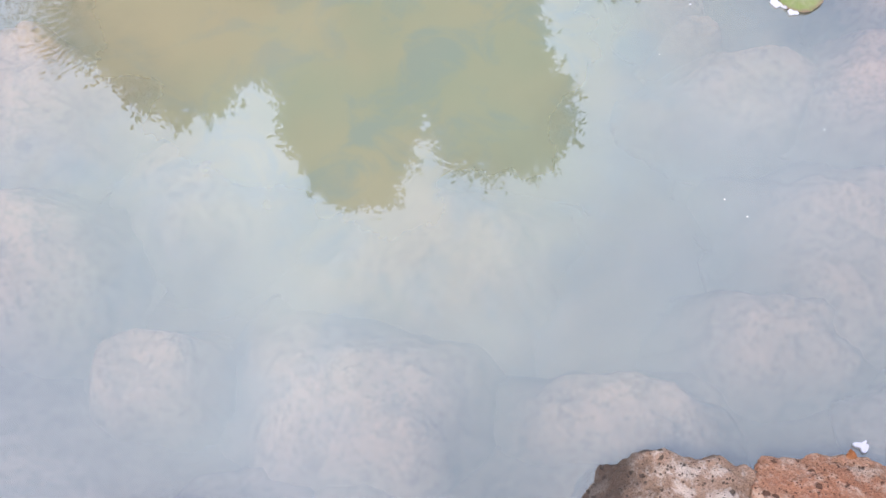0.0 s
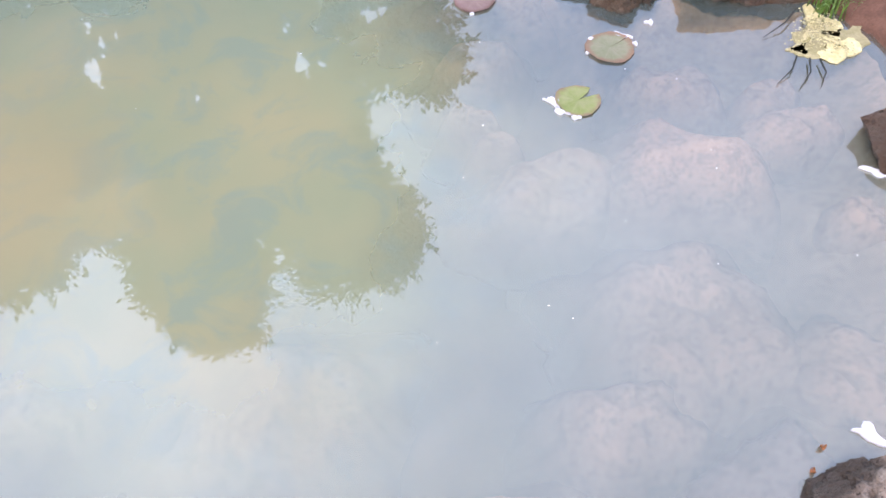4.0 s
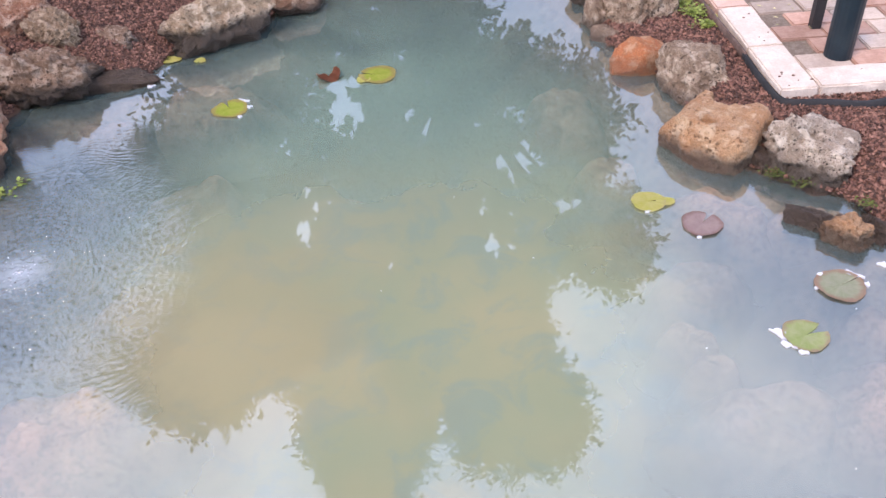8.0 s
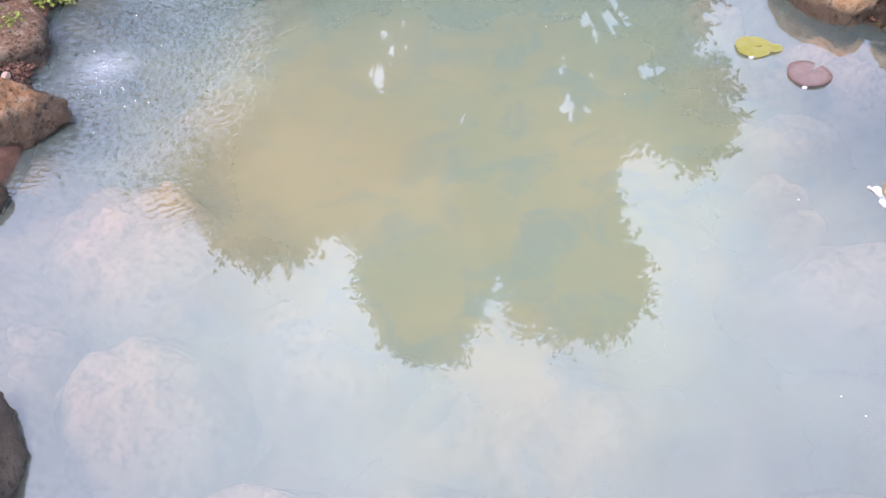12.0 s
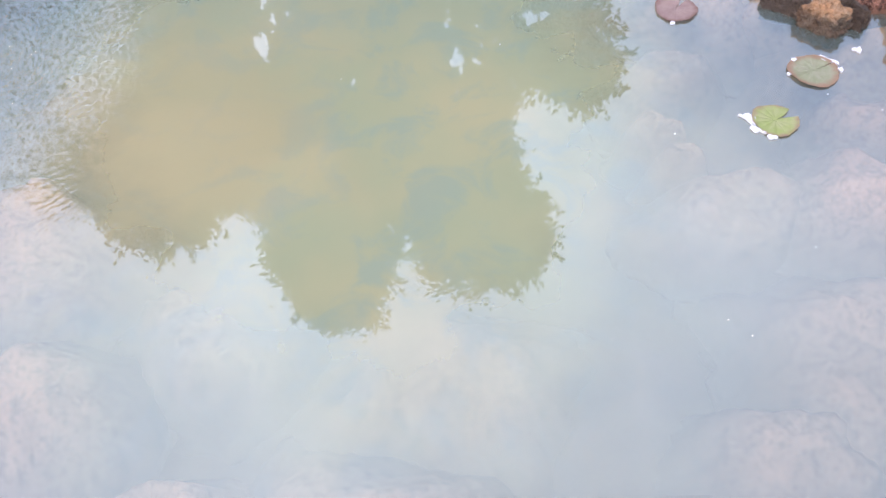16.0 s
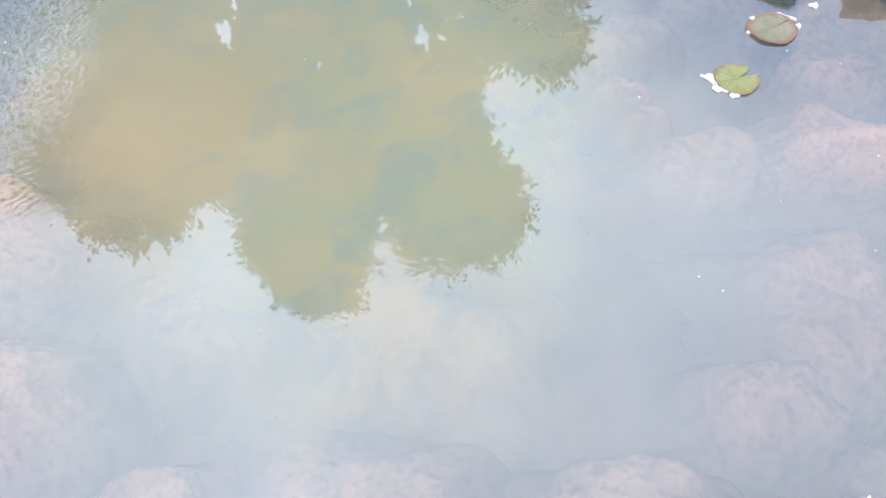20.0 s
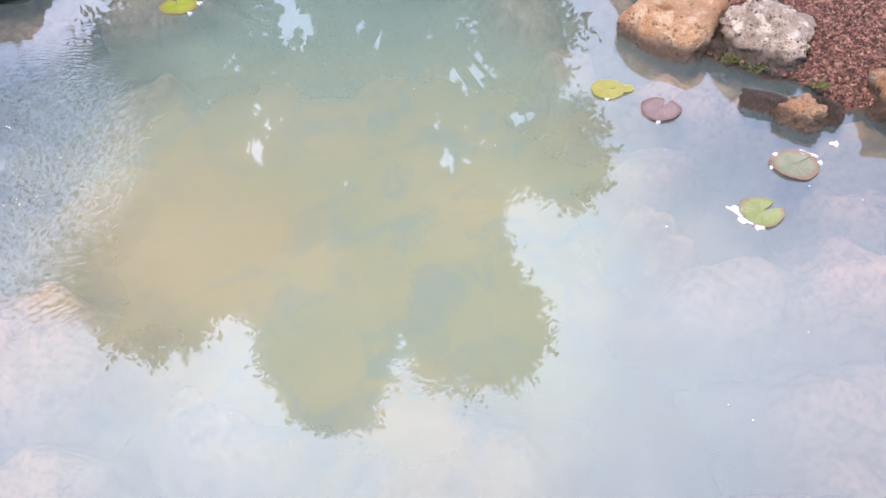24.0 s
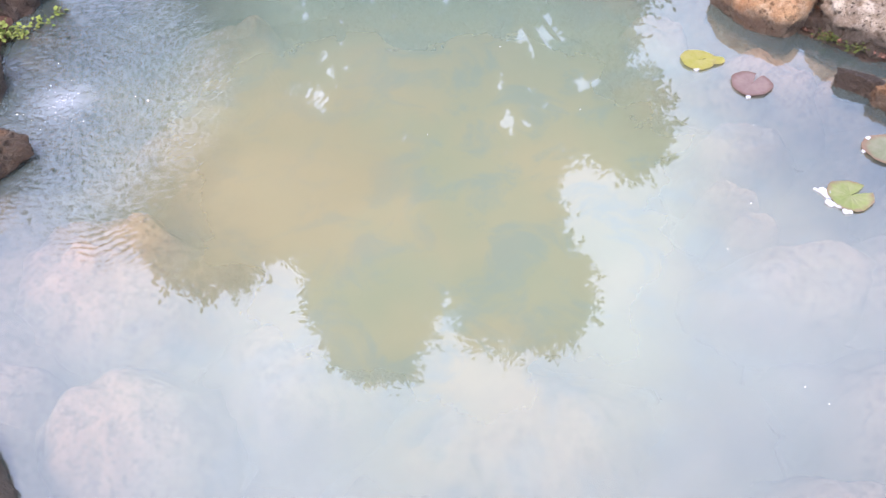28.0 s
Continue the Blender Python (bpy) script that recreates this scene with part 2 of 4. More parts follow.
def pad_material(name, inner, outer, rim, vein):
    """A floating leaf: radial veins, a rim of another colour, blotches."""
    m, n, l, b = nodes_of(name)
    c = n.new("ShaderNodeTexCoord")
    s = n.new("ShaderNodeSeparateXYZ")
    l.new(c.outputs["Object"], s.inputs[0])
    r = math_(n, l, "SQRT", math_(n, l, "ADD", math_(n, l, "POWER", s.outputs["X"], 2.0), math_(n, l, "POWER", s.outputs["Y"], 2.0)))
    a = math_(n, l, "ARCTAN2", s.outputs["Y"], s.outputs["X"])
    rays = math_(n, l, "ABSOLUTE", math_(n, l, "SINE", math_(n, l, "MULTIPLY", a, 7.0)))
    rr = math_(n, l, "ADD", r, math_(n, l, "MULTIPLY", tex(n, l, 60, 4), 0.03))
    col = mixc(n, l, ramp(n, l, tex(n, l, 30, 5), 0.35, 0.65), inner, outer)
    col = mixc(n, l, math_(n, l, "MULTIPLY", ramp(n, l, rays, 0.16, 0.0), 0.5), col, vein)
    col = mixc(n, l, ramp(n, l, rr, 0.062, 0.084), col, rim)
    l.new(col, b.inputs["Base Color"])
    b.inputs["Roughness"].default_value = 0.6
    b.inputs["Specular IOR Level"].default_value = 0.25
    bump(n, l, b, rays, 0.25, 0.002)
    return m


PAD_GREEN = pad_material("green_lily_pad", (0.38, 0.46, 0.17), (0.48, 0.52, 0.26), (0.42, 0.27, 0.21), (0.60, 0.58, 0.30))
PAD_GREY = pad_material("dull_green_lily_pad", (0.36, 0.39, 0.25), (0.44, 0.45, 0.32), (0.42, 0.28, 0.20), (0.58, 0.54, 0.38))
PAD_BROWN = pad_material("purple_brown_lily_pad", (0.40, 0.29, 0.27), (0.46, 0.35, 0.32), (0.30, 0.19, 0.165), (0.50, 0.41, 0.38))
PAD_LIVE = pad_material("bright_green_lily_pad", (0.36, 0.44, 0.05), (0.46, 0.50, 0.09), (0.42, 0.34, 0.12), (0.5, 0.54, 0.14))
PAD_YELLOW = pad_material("yellowing_lily_pad", (0.52, 0.50, 0.12), (0.58, 0.54, 0.20), (0.52, 0.44, 0.26), (0.62, 0.58, 0.28))
PAD_RUST = pad_material("rust_brown_leaf", (0.18, 0.06, 0.03), (0.22, 0.08, 0.04), (0.14, 0.05, 0.025), (0.26, 0.11, 0.07))

# the water: a mirror over milky, half see-through murk
SPLASH = (-1.29, 2.17)
WATER, n, l, b = nodes_of("murky_pond_water")
n.remove(b)
c = n.new("ShaderNodeTexCoord")
off = n.new("ShaderNodeVectorMath")
off.operation = "SUBTRACT"
off.inputs[1].default_value = (*SPLASH, 0)
l.new(c.outputs["Object"], off.inputs[0])
dist = n.new("ShaderNodeVectorMath")
dist.operation = "LENGTH"
l.new(off.outputs[0], dist.inputs[0])
far = dist.outputs["Value"]
wob = math_(n, l, "MULTIPLY", tex(n, l, 5.5, 3), 0.16)
ring = math_(n, l, "SINE", math_(n, l, "MULTIPLY", math_(n, l, "ADD", far, wob), 250.0))
rings = math_(n, l, "MULTIPLY", ring, ramp(n, l, far, 0.95, 0.2, 0.0, 0.30))
chop = math_(n, l, "MULTIPLY", tex(n, l, 42, 3, 0.55, distort=0.8), ramp(n, l, far, 0.75, 0.15, 0.0, 8.0))
swell = math_(n, l, "MULTIPLY", tex(n, l, 7, 1), 0.02)
waves = math_(n, l, "ADD", math_(n, l, "ADD", rings, chop), swell)
wb = n.new("ShaderNodeBump")
wb.inputs["Strength"].default_value, wb.inputs["Distance"].default_value = 1.0, 0.0012
l.new(waves, wb.inputs["Height"])
murk = n.new("ShaderNodeBsdfDiffuse")
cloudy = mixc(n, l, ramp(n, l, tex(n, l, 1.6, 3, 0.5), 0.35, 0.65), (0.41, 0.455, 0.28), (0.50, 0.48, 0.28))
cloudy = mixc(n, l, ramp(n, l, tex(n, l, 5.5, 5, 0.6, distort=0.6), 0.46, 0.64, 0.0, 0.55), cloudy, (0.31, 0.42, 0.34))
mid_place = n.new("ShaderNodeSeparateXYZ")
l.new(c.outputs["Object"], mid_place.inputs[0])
# tealer to the back, and darkened there in place of the trees' shade
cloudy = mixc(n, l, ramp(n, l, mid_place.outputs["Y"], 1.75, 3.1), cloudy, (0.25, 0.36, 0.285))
# the inlet's flow stirs up sand where the pond turns shallow
drift = n.new("ShaderNodeVectorMath")
drift.operation = "DISTANCE"
drift.inputs[1].default_value = (-0.62, 1.80, 0)
l.new(c.outputs["Object"], drift.inputs[0])
sandy = math_(n, l, "ADD", drift.outputs["Value"], math_(n, l, "MULTIPLY", tex(n, l, 4.5, 5, 0.6), -0.55))
cloudy = mixc(n, l, ramp(n, l, sandy, 0.34, -0.05, 0.0, 0.6), cloudy, (0.50, 0.44, 0.25))
clear = n.new("ShaderNodeBsdfTransparent")
body = n.new("ShaderNodeMixShader")
# silt hangs in the middle of the pond and thins towards its banks
place = n.new("ShaderNodeSeparateXYZ")
l.new(c.outputs["Object"], place.inputs[0])
ex = math_(n, l, "POWER", math_(n, l, "DIVIDE", math_(n, l, "ADD", place.outputs["X"], 0.12), 1.28), 2.0)
past = math_(n, l, "SUBTRACT", place.outputs["Y"], 1.85)
ey = math_(n, l, "POWER", math_(n, l, "MAXIMUM", math_(n, l, "DIVIDE", past, 2.9), math_(n, l, "DIVIDE", past, -1.55)), 2.0)
out_from_middle = math_(n, l, "ADD", math_(n, l, "SQRT", math_(n, l, "ADD", ex, ey)), math_(n, l, "MULTIPLY", tex(n, l, 2.6, 5), 0.5))
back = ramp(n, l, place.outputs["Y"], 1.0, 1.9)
# bank murk, its colour darkened at the back for shade and clear depth
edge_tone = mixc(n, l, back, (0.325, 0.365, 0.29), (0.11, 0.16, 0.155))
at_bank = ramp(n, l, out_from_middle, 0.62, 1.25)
haze = math_(n, l, "ADD", 0.62, math_(n, l, "MULTIPLY", at_bank, ramp(n, l, place.outputs["Y"], 1.2, 2.4, -0.23, -0.10)))
# air bubbles whiten the water round the inlet
haze = math_(n, l, "ADD", haze, ramp(n, l, far, 0.75, 0.1, 0.0, 0.12))
aerated = ramp(n, l, math_(n, l, "ADD", far, math_(n, l, "MULTIPLY", tex(n, l, 22, 3), 0.10)), 0.21, 0.04, 0.0, 0.42)
haze = math_(n, l, "MINIMUM", math_(n, l, "ADD", haze, math_(n, l, "MULTIPLY", aerated, 0.4)), 0.95)
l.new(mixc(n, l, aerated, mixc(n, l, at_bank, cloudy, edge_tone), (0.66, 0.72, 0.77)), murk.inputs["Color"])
l.new(haze, body.inputs[0])
l.new(clear.outputs[0], body.inputs[1])
l.new(murk.outputs[0], body.inputs[2])
mirror = n.new("ShaderNodeBsdfGlossy")
mirror.inputs["Roughness"].default_value = 0.0
l.new(wb.outputs[0], mirror.inputs["Normal"])
fres = n.new("ShaderNodeFresnel")
fres.inputs["IOR"].default_value = 2.8
l.new(wb.outputs[0], fres.inputs["Normal"])
top = n.new("ShaderNodeMixShader")
l.new(fres.outputs[0], top.inputs[0])
l.new(body.outputs[0], top.inputs[1])
l.new(mirror.outputs[0], top.inputs[2])
l.new(top.outputs[0], n["Material Output"].inputs["Surface"])


# ---- mesh helpers ----
def mesh_of(name, verts, faces, material, smooth=False):
    me = bpy.data.meshes.new(name)
    me.from_pydata(verts, [], faces)
    me.materials.append(material)
    if smooth:
        me.polygons.foreach_set("use_smooth", [True] * len(me.polygons))
    me.update()
    return me


def from_bmesh(name, bm, material, smooth=False):
    me = bpy.data.meshes.new(name)
    bm.to_mesh(me)
    bm.free()
    me.materials.append(material)
    if smooth:
        me.polygons.foreach_set("use_smooth", [True] * len(me.polygons))
    return me


def part(name, bm, material, parent, label="", smooth=False):
    ob = new(name, from_bmesh(name, bm, material, smooth))
    ob.parent = parent
    if label:
        ob["label"] = label
    return ob


def box(bm, x0, y0, z0, x1, y1, z1, bevel=0.0):
    made = bmesh.ops.create_cube(bm, size=1.0)["verts"]
    for v in made:
        v.co = Vector((x0 + (v.co.x + 0.5) * (x1 - x0), y0 + (v.co.y + 0.5) * (y1 - y0), z0 + (v.co.z + 0.5) * (z1 - z0)))
    if bevel:
        edges = list({e for v in made for e in v.link_edges})
        bmesh.ops.bevel(bm, geom=edges, offset=bevel, segments=2, affect="EDGES")


def tube(bm, path, radii, sides=8):
    """A round tapered tube along a path."""
    rings_ = []
    for i, p in enumerate(path):
        p = Vector(p)
        ahead = (Vector(path[min(i + 1, len(path) - 1)]) - Vector(path[max(i - 1, 0)])).normalized()
        side = ahead.orthogonal().normalized()
        other = ahead.cross(side)
        rings_.append([bm.verts.new(p + radii[i] * (math.cos(a) * side + math.sin(a) * other)) for a in (2 * math.pi * k / sides for k in range(sides))])
    for a, c_ in zip(rings_, rings_[1:]):
        for k in range(sides):
            bm.faces.new((a[k], a[(k + 1) % sides], c_[(k + 1) % sides], c_[k]))
    bm.faces.new(rings_[0][::-1])
    bm.faces.new(rings_[-1])


# ---- pond outline and ground ----
SHORE = np.array([(0.30, 0.27), (0.62, 0.26), (0.92, 0.26), (1.18, 0.36), (1.42, 0.55), (1.66, 0.95), (1.84, 1.30), (1.92, 1.60), (1.84, 1.86),
                  (1.62, 2.02), (1.42, 2.06), (1.36, 2.22), (1.12, 2.42), (1.02, 2.62), (1.02, 2.92), (0.97, 3.18), (0.84, 3.45), (0.82, 3.80), (0.80, 4.20),
                  (0.72, 4.75), (0.1, 5.1), (-0.55, 4.75), (-0.62, 4.25), (-0.68, 3.88), (-1.08, 3.66), (-1.16, 3.40), (-1.62, 3.33), (-1.66, 3.05), (-1.60, 2.80),
                  (-1.56, 2.35), (-1.46, 2.00), (-1.38, 1.76), (-1.38, 1.40), (-1.22, 1.00), (-1.04, 0.66), (-0.62, 0.34), (-0.2, 0.25)])


def shore_distance(x, y):
    """Distance to the pond's outline, negative in the pond."""
    x, y = np.asarray(x, float), np.asarray(y, float)
    best, inside = np.full(x.shape, 1e9), np.zeros(x.shape, bool)
    for (ax, ay), (bx, by) in zip(SHORE, np.roll(SHORE, -1, 0)):
        ux, uy = bx - ax, by - ay
        k = np.clip(((x - ax) * ux + (y - ay) * uy) / (ux * ux + uy * uy), 0, 1)
        best = np.minimum(best, np.hypot(x - ax - k * ux, y - ay - k * uy))
        cross = (ay > y) != (by > y)
        inside ^= cross & (x < ux * (y - ay) / (uy if uy else 1e-9) + ax)
    return np.where(inside, -best, best)


def ground_height(x, y):
    d = shore_distance(x, y)
    lumps = 0.008 * np.sin(9 * np.asarray(x) + 1.3) * np.sin(8 * np.asarray(y))
    left = np.clip((-1.05 - np.asarray(x)) / 0.5, 0, 1) * np.clip((np.asarray(y) - 2.8) / 0.4, 0, 1)
    return np.where(d < 0, np.maximum(7 * d - 0.02, -0.7), np.minimum(0.01 + 0.40 * d, 0.085) + left * np.clip(d, 0, 0.5) * 0.3 + lumps * np.clip(d * 8, 0, 1))


def sheet(name, xs, ys, height, material):
    gx, gy = np.meshgrid(xs, ys)
    gz = height(gx, gy)
    verts = np.stack([gx, gy, gz], -1).reshape(-1, 3).tolist()
    w = len(xs)
    faces = [(j * w + i, j * w + i + 1, (j + 1) * w + i + 1, (j + 1) * w + i) for j in range(len(ys) - 1) for i in range(w - 1)]
    return new(name, mesh_of(name, verts, faces, material, True))


reach = [-2000, -300, -60, -20, -9, -5, -3.5]
near_x = np.linspace(-2.8, 2.8, 150).tolist()
near_y = np.linspace(-1.2, 5.7, 160).tolist()
tagged(sheet("ground", reach + near_x + [3.5, 5, 9, 20, 60, 300, 2000], reach[:-1] + [-2.2] + near_y + [6.4, 8, 12, 24, 60, 300, 2000], ground_height, EARTH),
       "dark reddish earth round the pond", "ground", kind="structure")


def bed_height(x, y):
    """Shelving up to the banks, with rounded hummocks and channels between them."""
    d = shore_distance(x, y)
    deep = 0.40 + 0.04 * np.clip(y - 1.0, 0, 1) + 0.20 * np.clip(y - 2.1, 0, 1.5)
    shelf = 0.04 + 0.95 * np.clip(-d, 0, 2)
    floor_ = deep * (1 - np.exp(-shelf / deep))
    rolls = 0.5 + 0.5 * np.sin(6.5 * x + 2.2 * np.sin(4.1 * y)) * np.sin(6 * y + 2 * np.sin(4.4 * x))
    fine = 0.012 * np.sin(23 * x + 3 * np.sin(9 * y)) * np.sin(21 * y + 2 * np.sin(11 * x))
    return -floor_ + (0.12 * rolls ** 1.5 - 0.05 + fine) * np.clip(-3 * d, 0, 1)


tagged(sheet("pond_bed", np.linspace(-1.75, 2.0, 110).tolist(), np.linspace(0.15, 5.2, 140).tolist(), bed_height, POND_SILT),
       "silt-covered bed of the pond", "pond bed", kind="structure")
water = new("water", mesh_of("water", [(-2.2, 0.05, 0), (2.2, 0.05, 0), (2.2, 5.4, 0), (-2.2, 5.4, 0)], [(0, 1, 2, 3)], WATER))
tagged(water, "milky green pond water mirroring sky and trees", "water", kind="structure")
water.visible_shadow = False


# ---- rocks ----
def rock(label, centre, half, turn, seed, material, boxy=0.4, rough=0.10, sub=5, tilt=(0, 0), name="rock", pits=1.0, cuts=11, bites=(), hewn=()):
    """A worn porous stone: a boxy ball cut by planes, with crags, lumps, grain and open pores.
    hewn: planes that break it off, as azimuth, rise and distance from the middle in half sizes."""
    rnd = random.Random(seed)
    bm = bmesh.new()
    bmesh.ops.create_icosphere(bm, subdivisions=sub, radius=1.0)
    planes = []
    for _ in range(cuts):
        d = Vector((rnd.gauss(0, 1), rnd.gauss(0, 1), rnd.gauss(0, 0.8))).normalized()
        planes.append((d, rnd.uniform(0.66 + 0.19 * boxy, 0.95)))
    for az, el, k in hewn:
        a, e = radians(az), radians(el)
        planes.append((Vector((math.cos(a) * math.cos(e), math.sin(a) * math.cos(e), math.sin(e))), k))
    power = 2 + 6 * boxy
    shift = Vector((rnd.uniform(0, 50), rnd.uniform(0, 50), rnd.uniform(0, 50)))
    size = Vector(half)
    longest = max(half)
    mean = sum(half) / 3
    for v in bm.verts:
        p = v.co
        p = p / (abs(p.x) ** power + abs(p.y) ** power + abs(p.z) ** power) ** (1 / power)
        for d, k in planes:
            over = p.dot(d) - k
            if over > 0:
                p = p - d * (0.95 * over)
        for bx, by, br, deep in bites:
            away = math.hypot(p.x - bx, p.y - by) / br
            if away < 1 and p.z > 0.1:
                p = p - Vector((0, 0, min(deep, p.z + 0.5) * min(1.0, 2.6 * (1 - away))))
        m = Vector((p.x * size.x, p.y * size.y, p.z * size.z))
        q = m / longest
        out = v.co.normalized()
        push = 0.12 * noise.noise(q * 1.7 + shift) + 0.8 * rough * noise.fractal(q * 4.2 + shift, 0.9, 2.1, 5)
        # sharp crags and clefts
        push -= 1.1 * rough * max(0.0, 0.30 - abs(noise.noise(q * 3.3 - shift))) * (1.0 + noise.noise(q * 1.3 + 2 * shift))
        if pits:
            for cell, least, deep in ((38.0, 0.34, 0.0075), (85.0, 0.40, 0.0042)):
                near = noise.voronoi(m * cell + shift)[0][0]
                if near < least:
                    push -= pits * deep / mean * min(1.0, 1.9 * (1 - near / least)) * (1.0 if noise.noise(q * 2.3 - shift) > -0.15 else 0.15)
        v.co = p + out * push
    lo, hi = ([f(v.co[k] for v in bm.verts) for k in range(3)] for f in (min, max))
    for v in bm.verts:
        v.co = Vector([size[k] * (2 * (v.co[k] - lo[k]) / (hi[k] - lo[k]) - 1) for k in range(3)])
    ob = new(name, from_bmesh(name, bm, material, True))
    ob.matrix_world = pose(*centre, tilt[0], tilt[1], turn)
    return tagged(ob, label, "rock")


ROCKS = [
    # near bank
    ("pinkish grey porous rock at the water's edge", (0.462, 0.292, 0.0), (0.208, 0.178, 0.105), -6, 11, PINK_STONE, 1.0, 0.09, 6),
    ("reddish pitted rock with a cleft, at the water's edge", (0.755, 0.27, 0.01), (0.215, 0.165, 0.145), -6, 12, RED_STONE, 0.9, 0.08, 6),
    ("grey pitted rock with a dark wet side", (1.068, 0.372, 0.02), (0.138, 0.125, 0.095), -28, 13, PINK_GREY, 0.85, 0.10, 6),
    ("reddish rock on the near bank", (-0.47, 0.27, 0.0), (0.17, 0.14, 0.09), 8, 14, RED_STONE, 0.5, 0.09, 5),
    ("pale rock with a wet dark side", (-1.17, 0.72, 0.02), (0.19, 0.2, 0.14), 30, 15, PALE_STONE, 0.4, 0.09, 5),
    ("grey stone just under the water", (0.955, 0.505, -0.055), (0.16, 0.12, 0.05), 15, 16, SUNK_GREY, 0.4, 0.16, 5),
    # right bank
    ("rounded brown rock, half in the water", (1.77, 1.23, 0.02), (0.15, 0.115, 0.085), 0, 21, TAN_STONE, 0.3, 0.07, 5),
    ("large rounded orange-tan rock with a dark foot", (1.735, 2.03, 0.03), (0.24, 0.17, 0.145), -12, 22, TAN_STONE, 0.4, 0.13, 6),
    ("low jagged brown rock in the water", (1.285, 2.03, 0.005), (0.09, 0.07, 0.072), -40, 23, LIGHT_TAN, 0.3, 0.17, 6),
    ("low dark jagged rock beside it", (1.205, 2.11, 0.0), (0.09, 0.04, 0.05), -35, 24, DARK_STONE, 0.3, 0.18, 5),
    ("low dark rock at the gravel's edge", (1.375, 2.05, 0.0), (0.045, 0.08, 0.055), 10, 25, DARK_STONE, 0.3, 0.18, 5),
    ("pale grey rock with dark pits on a wet ledge", (1.315, 2.435, 0.05), (0.16, 0.155, 0.14), -35, 26, PALE_STONE, 0.55, 0.16, 6),
    # added to darken a gap where only shade lies between the rocks
    ("dark rock added to fill the shadowed gap between two larger ones", (1.165, 2.475, -0.01), (0.07, 0.08, 0.07), 20, 35, DARK_STONE, 0.3, 0.12, 5),
    ("dark wet mossy ledge at the waterline", (1.30, 2.33, -0.015), (0.24, 0.09, 0.04), -30, 27, DARK_STONE, 0.3, 0.15, 5),
    ("square tan rock with a round hole and dark foot", (1.045, 2.60, 0.03), (0.172, 0.172, 0.115), -42, 28, LIGHT_TAN, 0.9, 0.07, 6),
    ("grey pitted rock standing in the gravel", (1.10, 3.02, 0.05), (0.13, 0.155, 0.13), 12, 29, GREY_STONE, 0.65, 0.12, 6),
    ("smooth orange rock at the waterline", (0.93, 3.23, 0.02), (0.13, 0.085, 0.10), 8, 30, ORANGE_STONE, 0.35, 0.05, 5),
    ("flat grey rock at the waterline", (0.88, 3.52, 0.0), (0.10, 0.06, 0.05), -10, 31, GREY_STONE, 0.4, 0.1, 5),
    ("small dark grey rock", (0.84, 3.68, 0.03), (0.06, 0.07, 0.085), 20, 32, GREY_STONE, 0.4, 0.12, 5),
    ("large grey-brown rock with an orange underside", (1.02, 3.62, 0.09), (0.14, 0.16, 0.16), 15, 33, GREY_STONE, 0.6, 0.13, 6),
    ("dark brown rock by the far shore", (0.86, 3.96, 0.03), (0.11, 0.12, 0.11), 0, 34, BROWN_STONE, 0.4, 0.1, 5),
    # left bank
    ("long pale rock lying along the shore", (-0.87, 3.77, 0.07), (0.27, 0.12, 0.16), 30, 41, TAWNY_PALE, 0.6, 0.20, 6),
    ("flat brown rock overhanging the water", (-1.555, 3.36, 0.08), (0.25, 0.14, 0.14), 4, 42, BROWN_PALE, 0.45, 0.24, 6),
    ("low brown rock running into the water", (-1.25, 3.41, 0.01), (0.17, 0.07, 0.045), 4, 43, DARK_STONE, 0.3, 0.12, 5),
    ("large reddish rock with moss at its foot", (-1.845, 2.93, 0.08), (0.38, 0.25, 0.23), -15, 44, RED_BROWN, 0.55, 0.13, 6),
    ("rock with a mossy reddish top", (-1.66, 2.27, 0.03), (0.16, 0.19, 0.10), 15, 45, BROWN_STONE, 0.35, 0.12, 5),
    ("reddish flat-topped rock over the water", (-1.51, 1.84, 0.04), (0.22, 0.125, 0.115), 32, 46, TAN_STONE, 0.8, 0.10, 6),
    ("small dark rock at the waterline", (-1.45, 1.52, 0.0), (0.10, 0.1, 0.06), 0, 47, BROWN_STONE, 0.3, 0.1, 5),
    ("rounded brown rock in the heap", (-1.82, 3.42, 0.15), (0.14, 0.12, 0.12), 20, 48, RED_STONE, 0.4, 0.11, 5),
    ("tawny rock in the heap", (-1.54, 3.62, 0.15), (0.125, 0.10, 0.11), -10, 49, TAWNY_STONE, 0.6, 0.20, 6),
    ("reddish brown rock in the heap", (-1.69, 3.71, 0.19), (0.15, 0.10, 0.11), 38, 50, RED_BROWN, 0.5, 0.18, 6),
    ("grey rock in the heap", (-1.95, 3.84, 0.22), (0.17, 0.14, 0.15), 10, 51, GREY_STONE, 0.5, 0.13, 5),
    ("grey rock at the back of the heap", (-1.66, 3.99, 0.21), (0.15, 0.10, 0.11), 10, 56, GREY_STONE, 0.5, 0.13, 5),
    ("dark grey rock in the heap", (-2.02, 3.50, 0.13), (0.15, 0.13, 0.12), 10, 55, BROWN_STONE, 0.4, 0.11, 5),
    ("brown rock half buried in gravel", (-1.34, 3.66, 0.07), (0.14, 0.10, 0.08), -10, 52, BROWN_PALE, 0.5, 0.18, 5),
    ("grey rock at the back of the bank", (-0.55, 4.08, 0.05), (0.14, 0.12, 0.10), 0, 53, BROWN_STONE, 0.4, 0.13, 5),
]
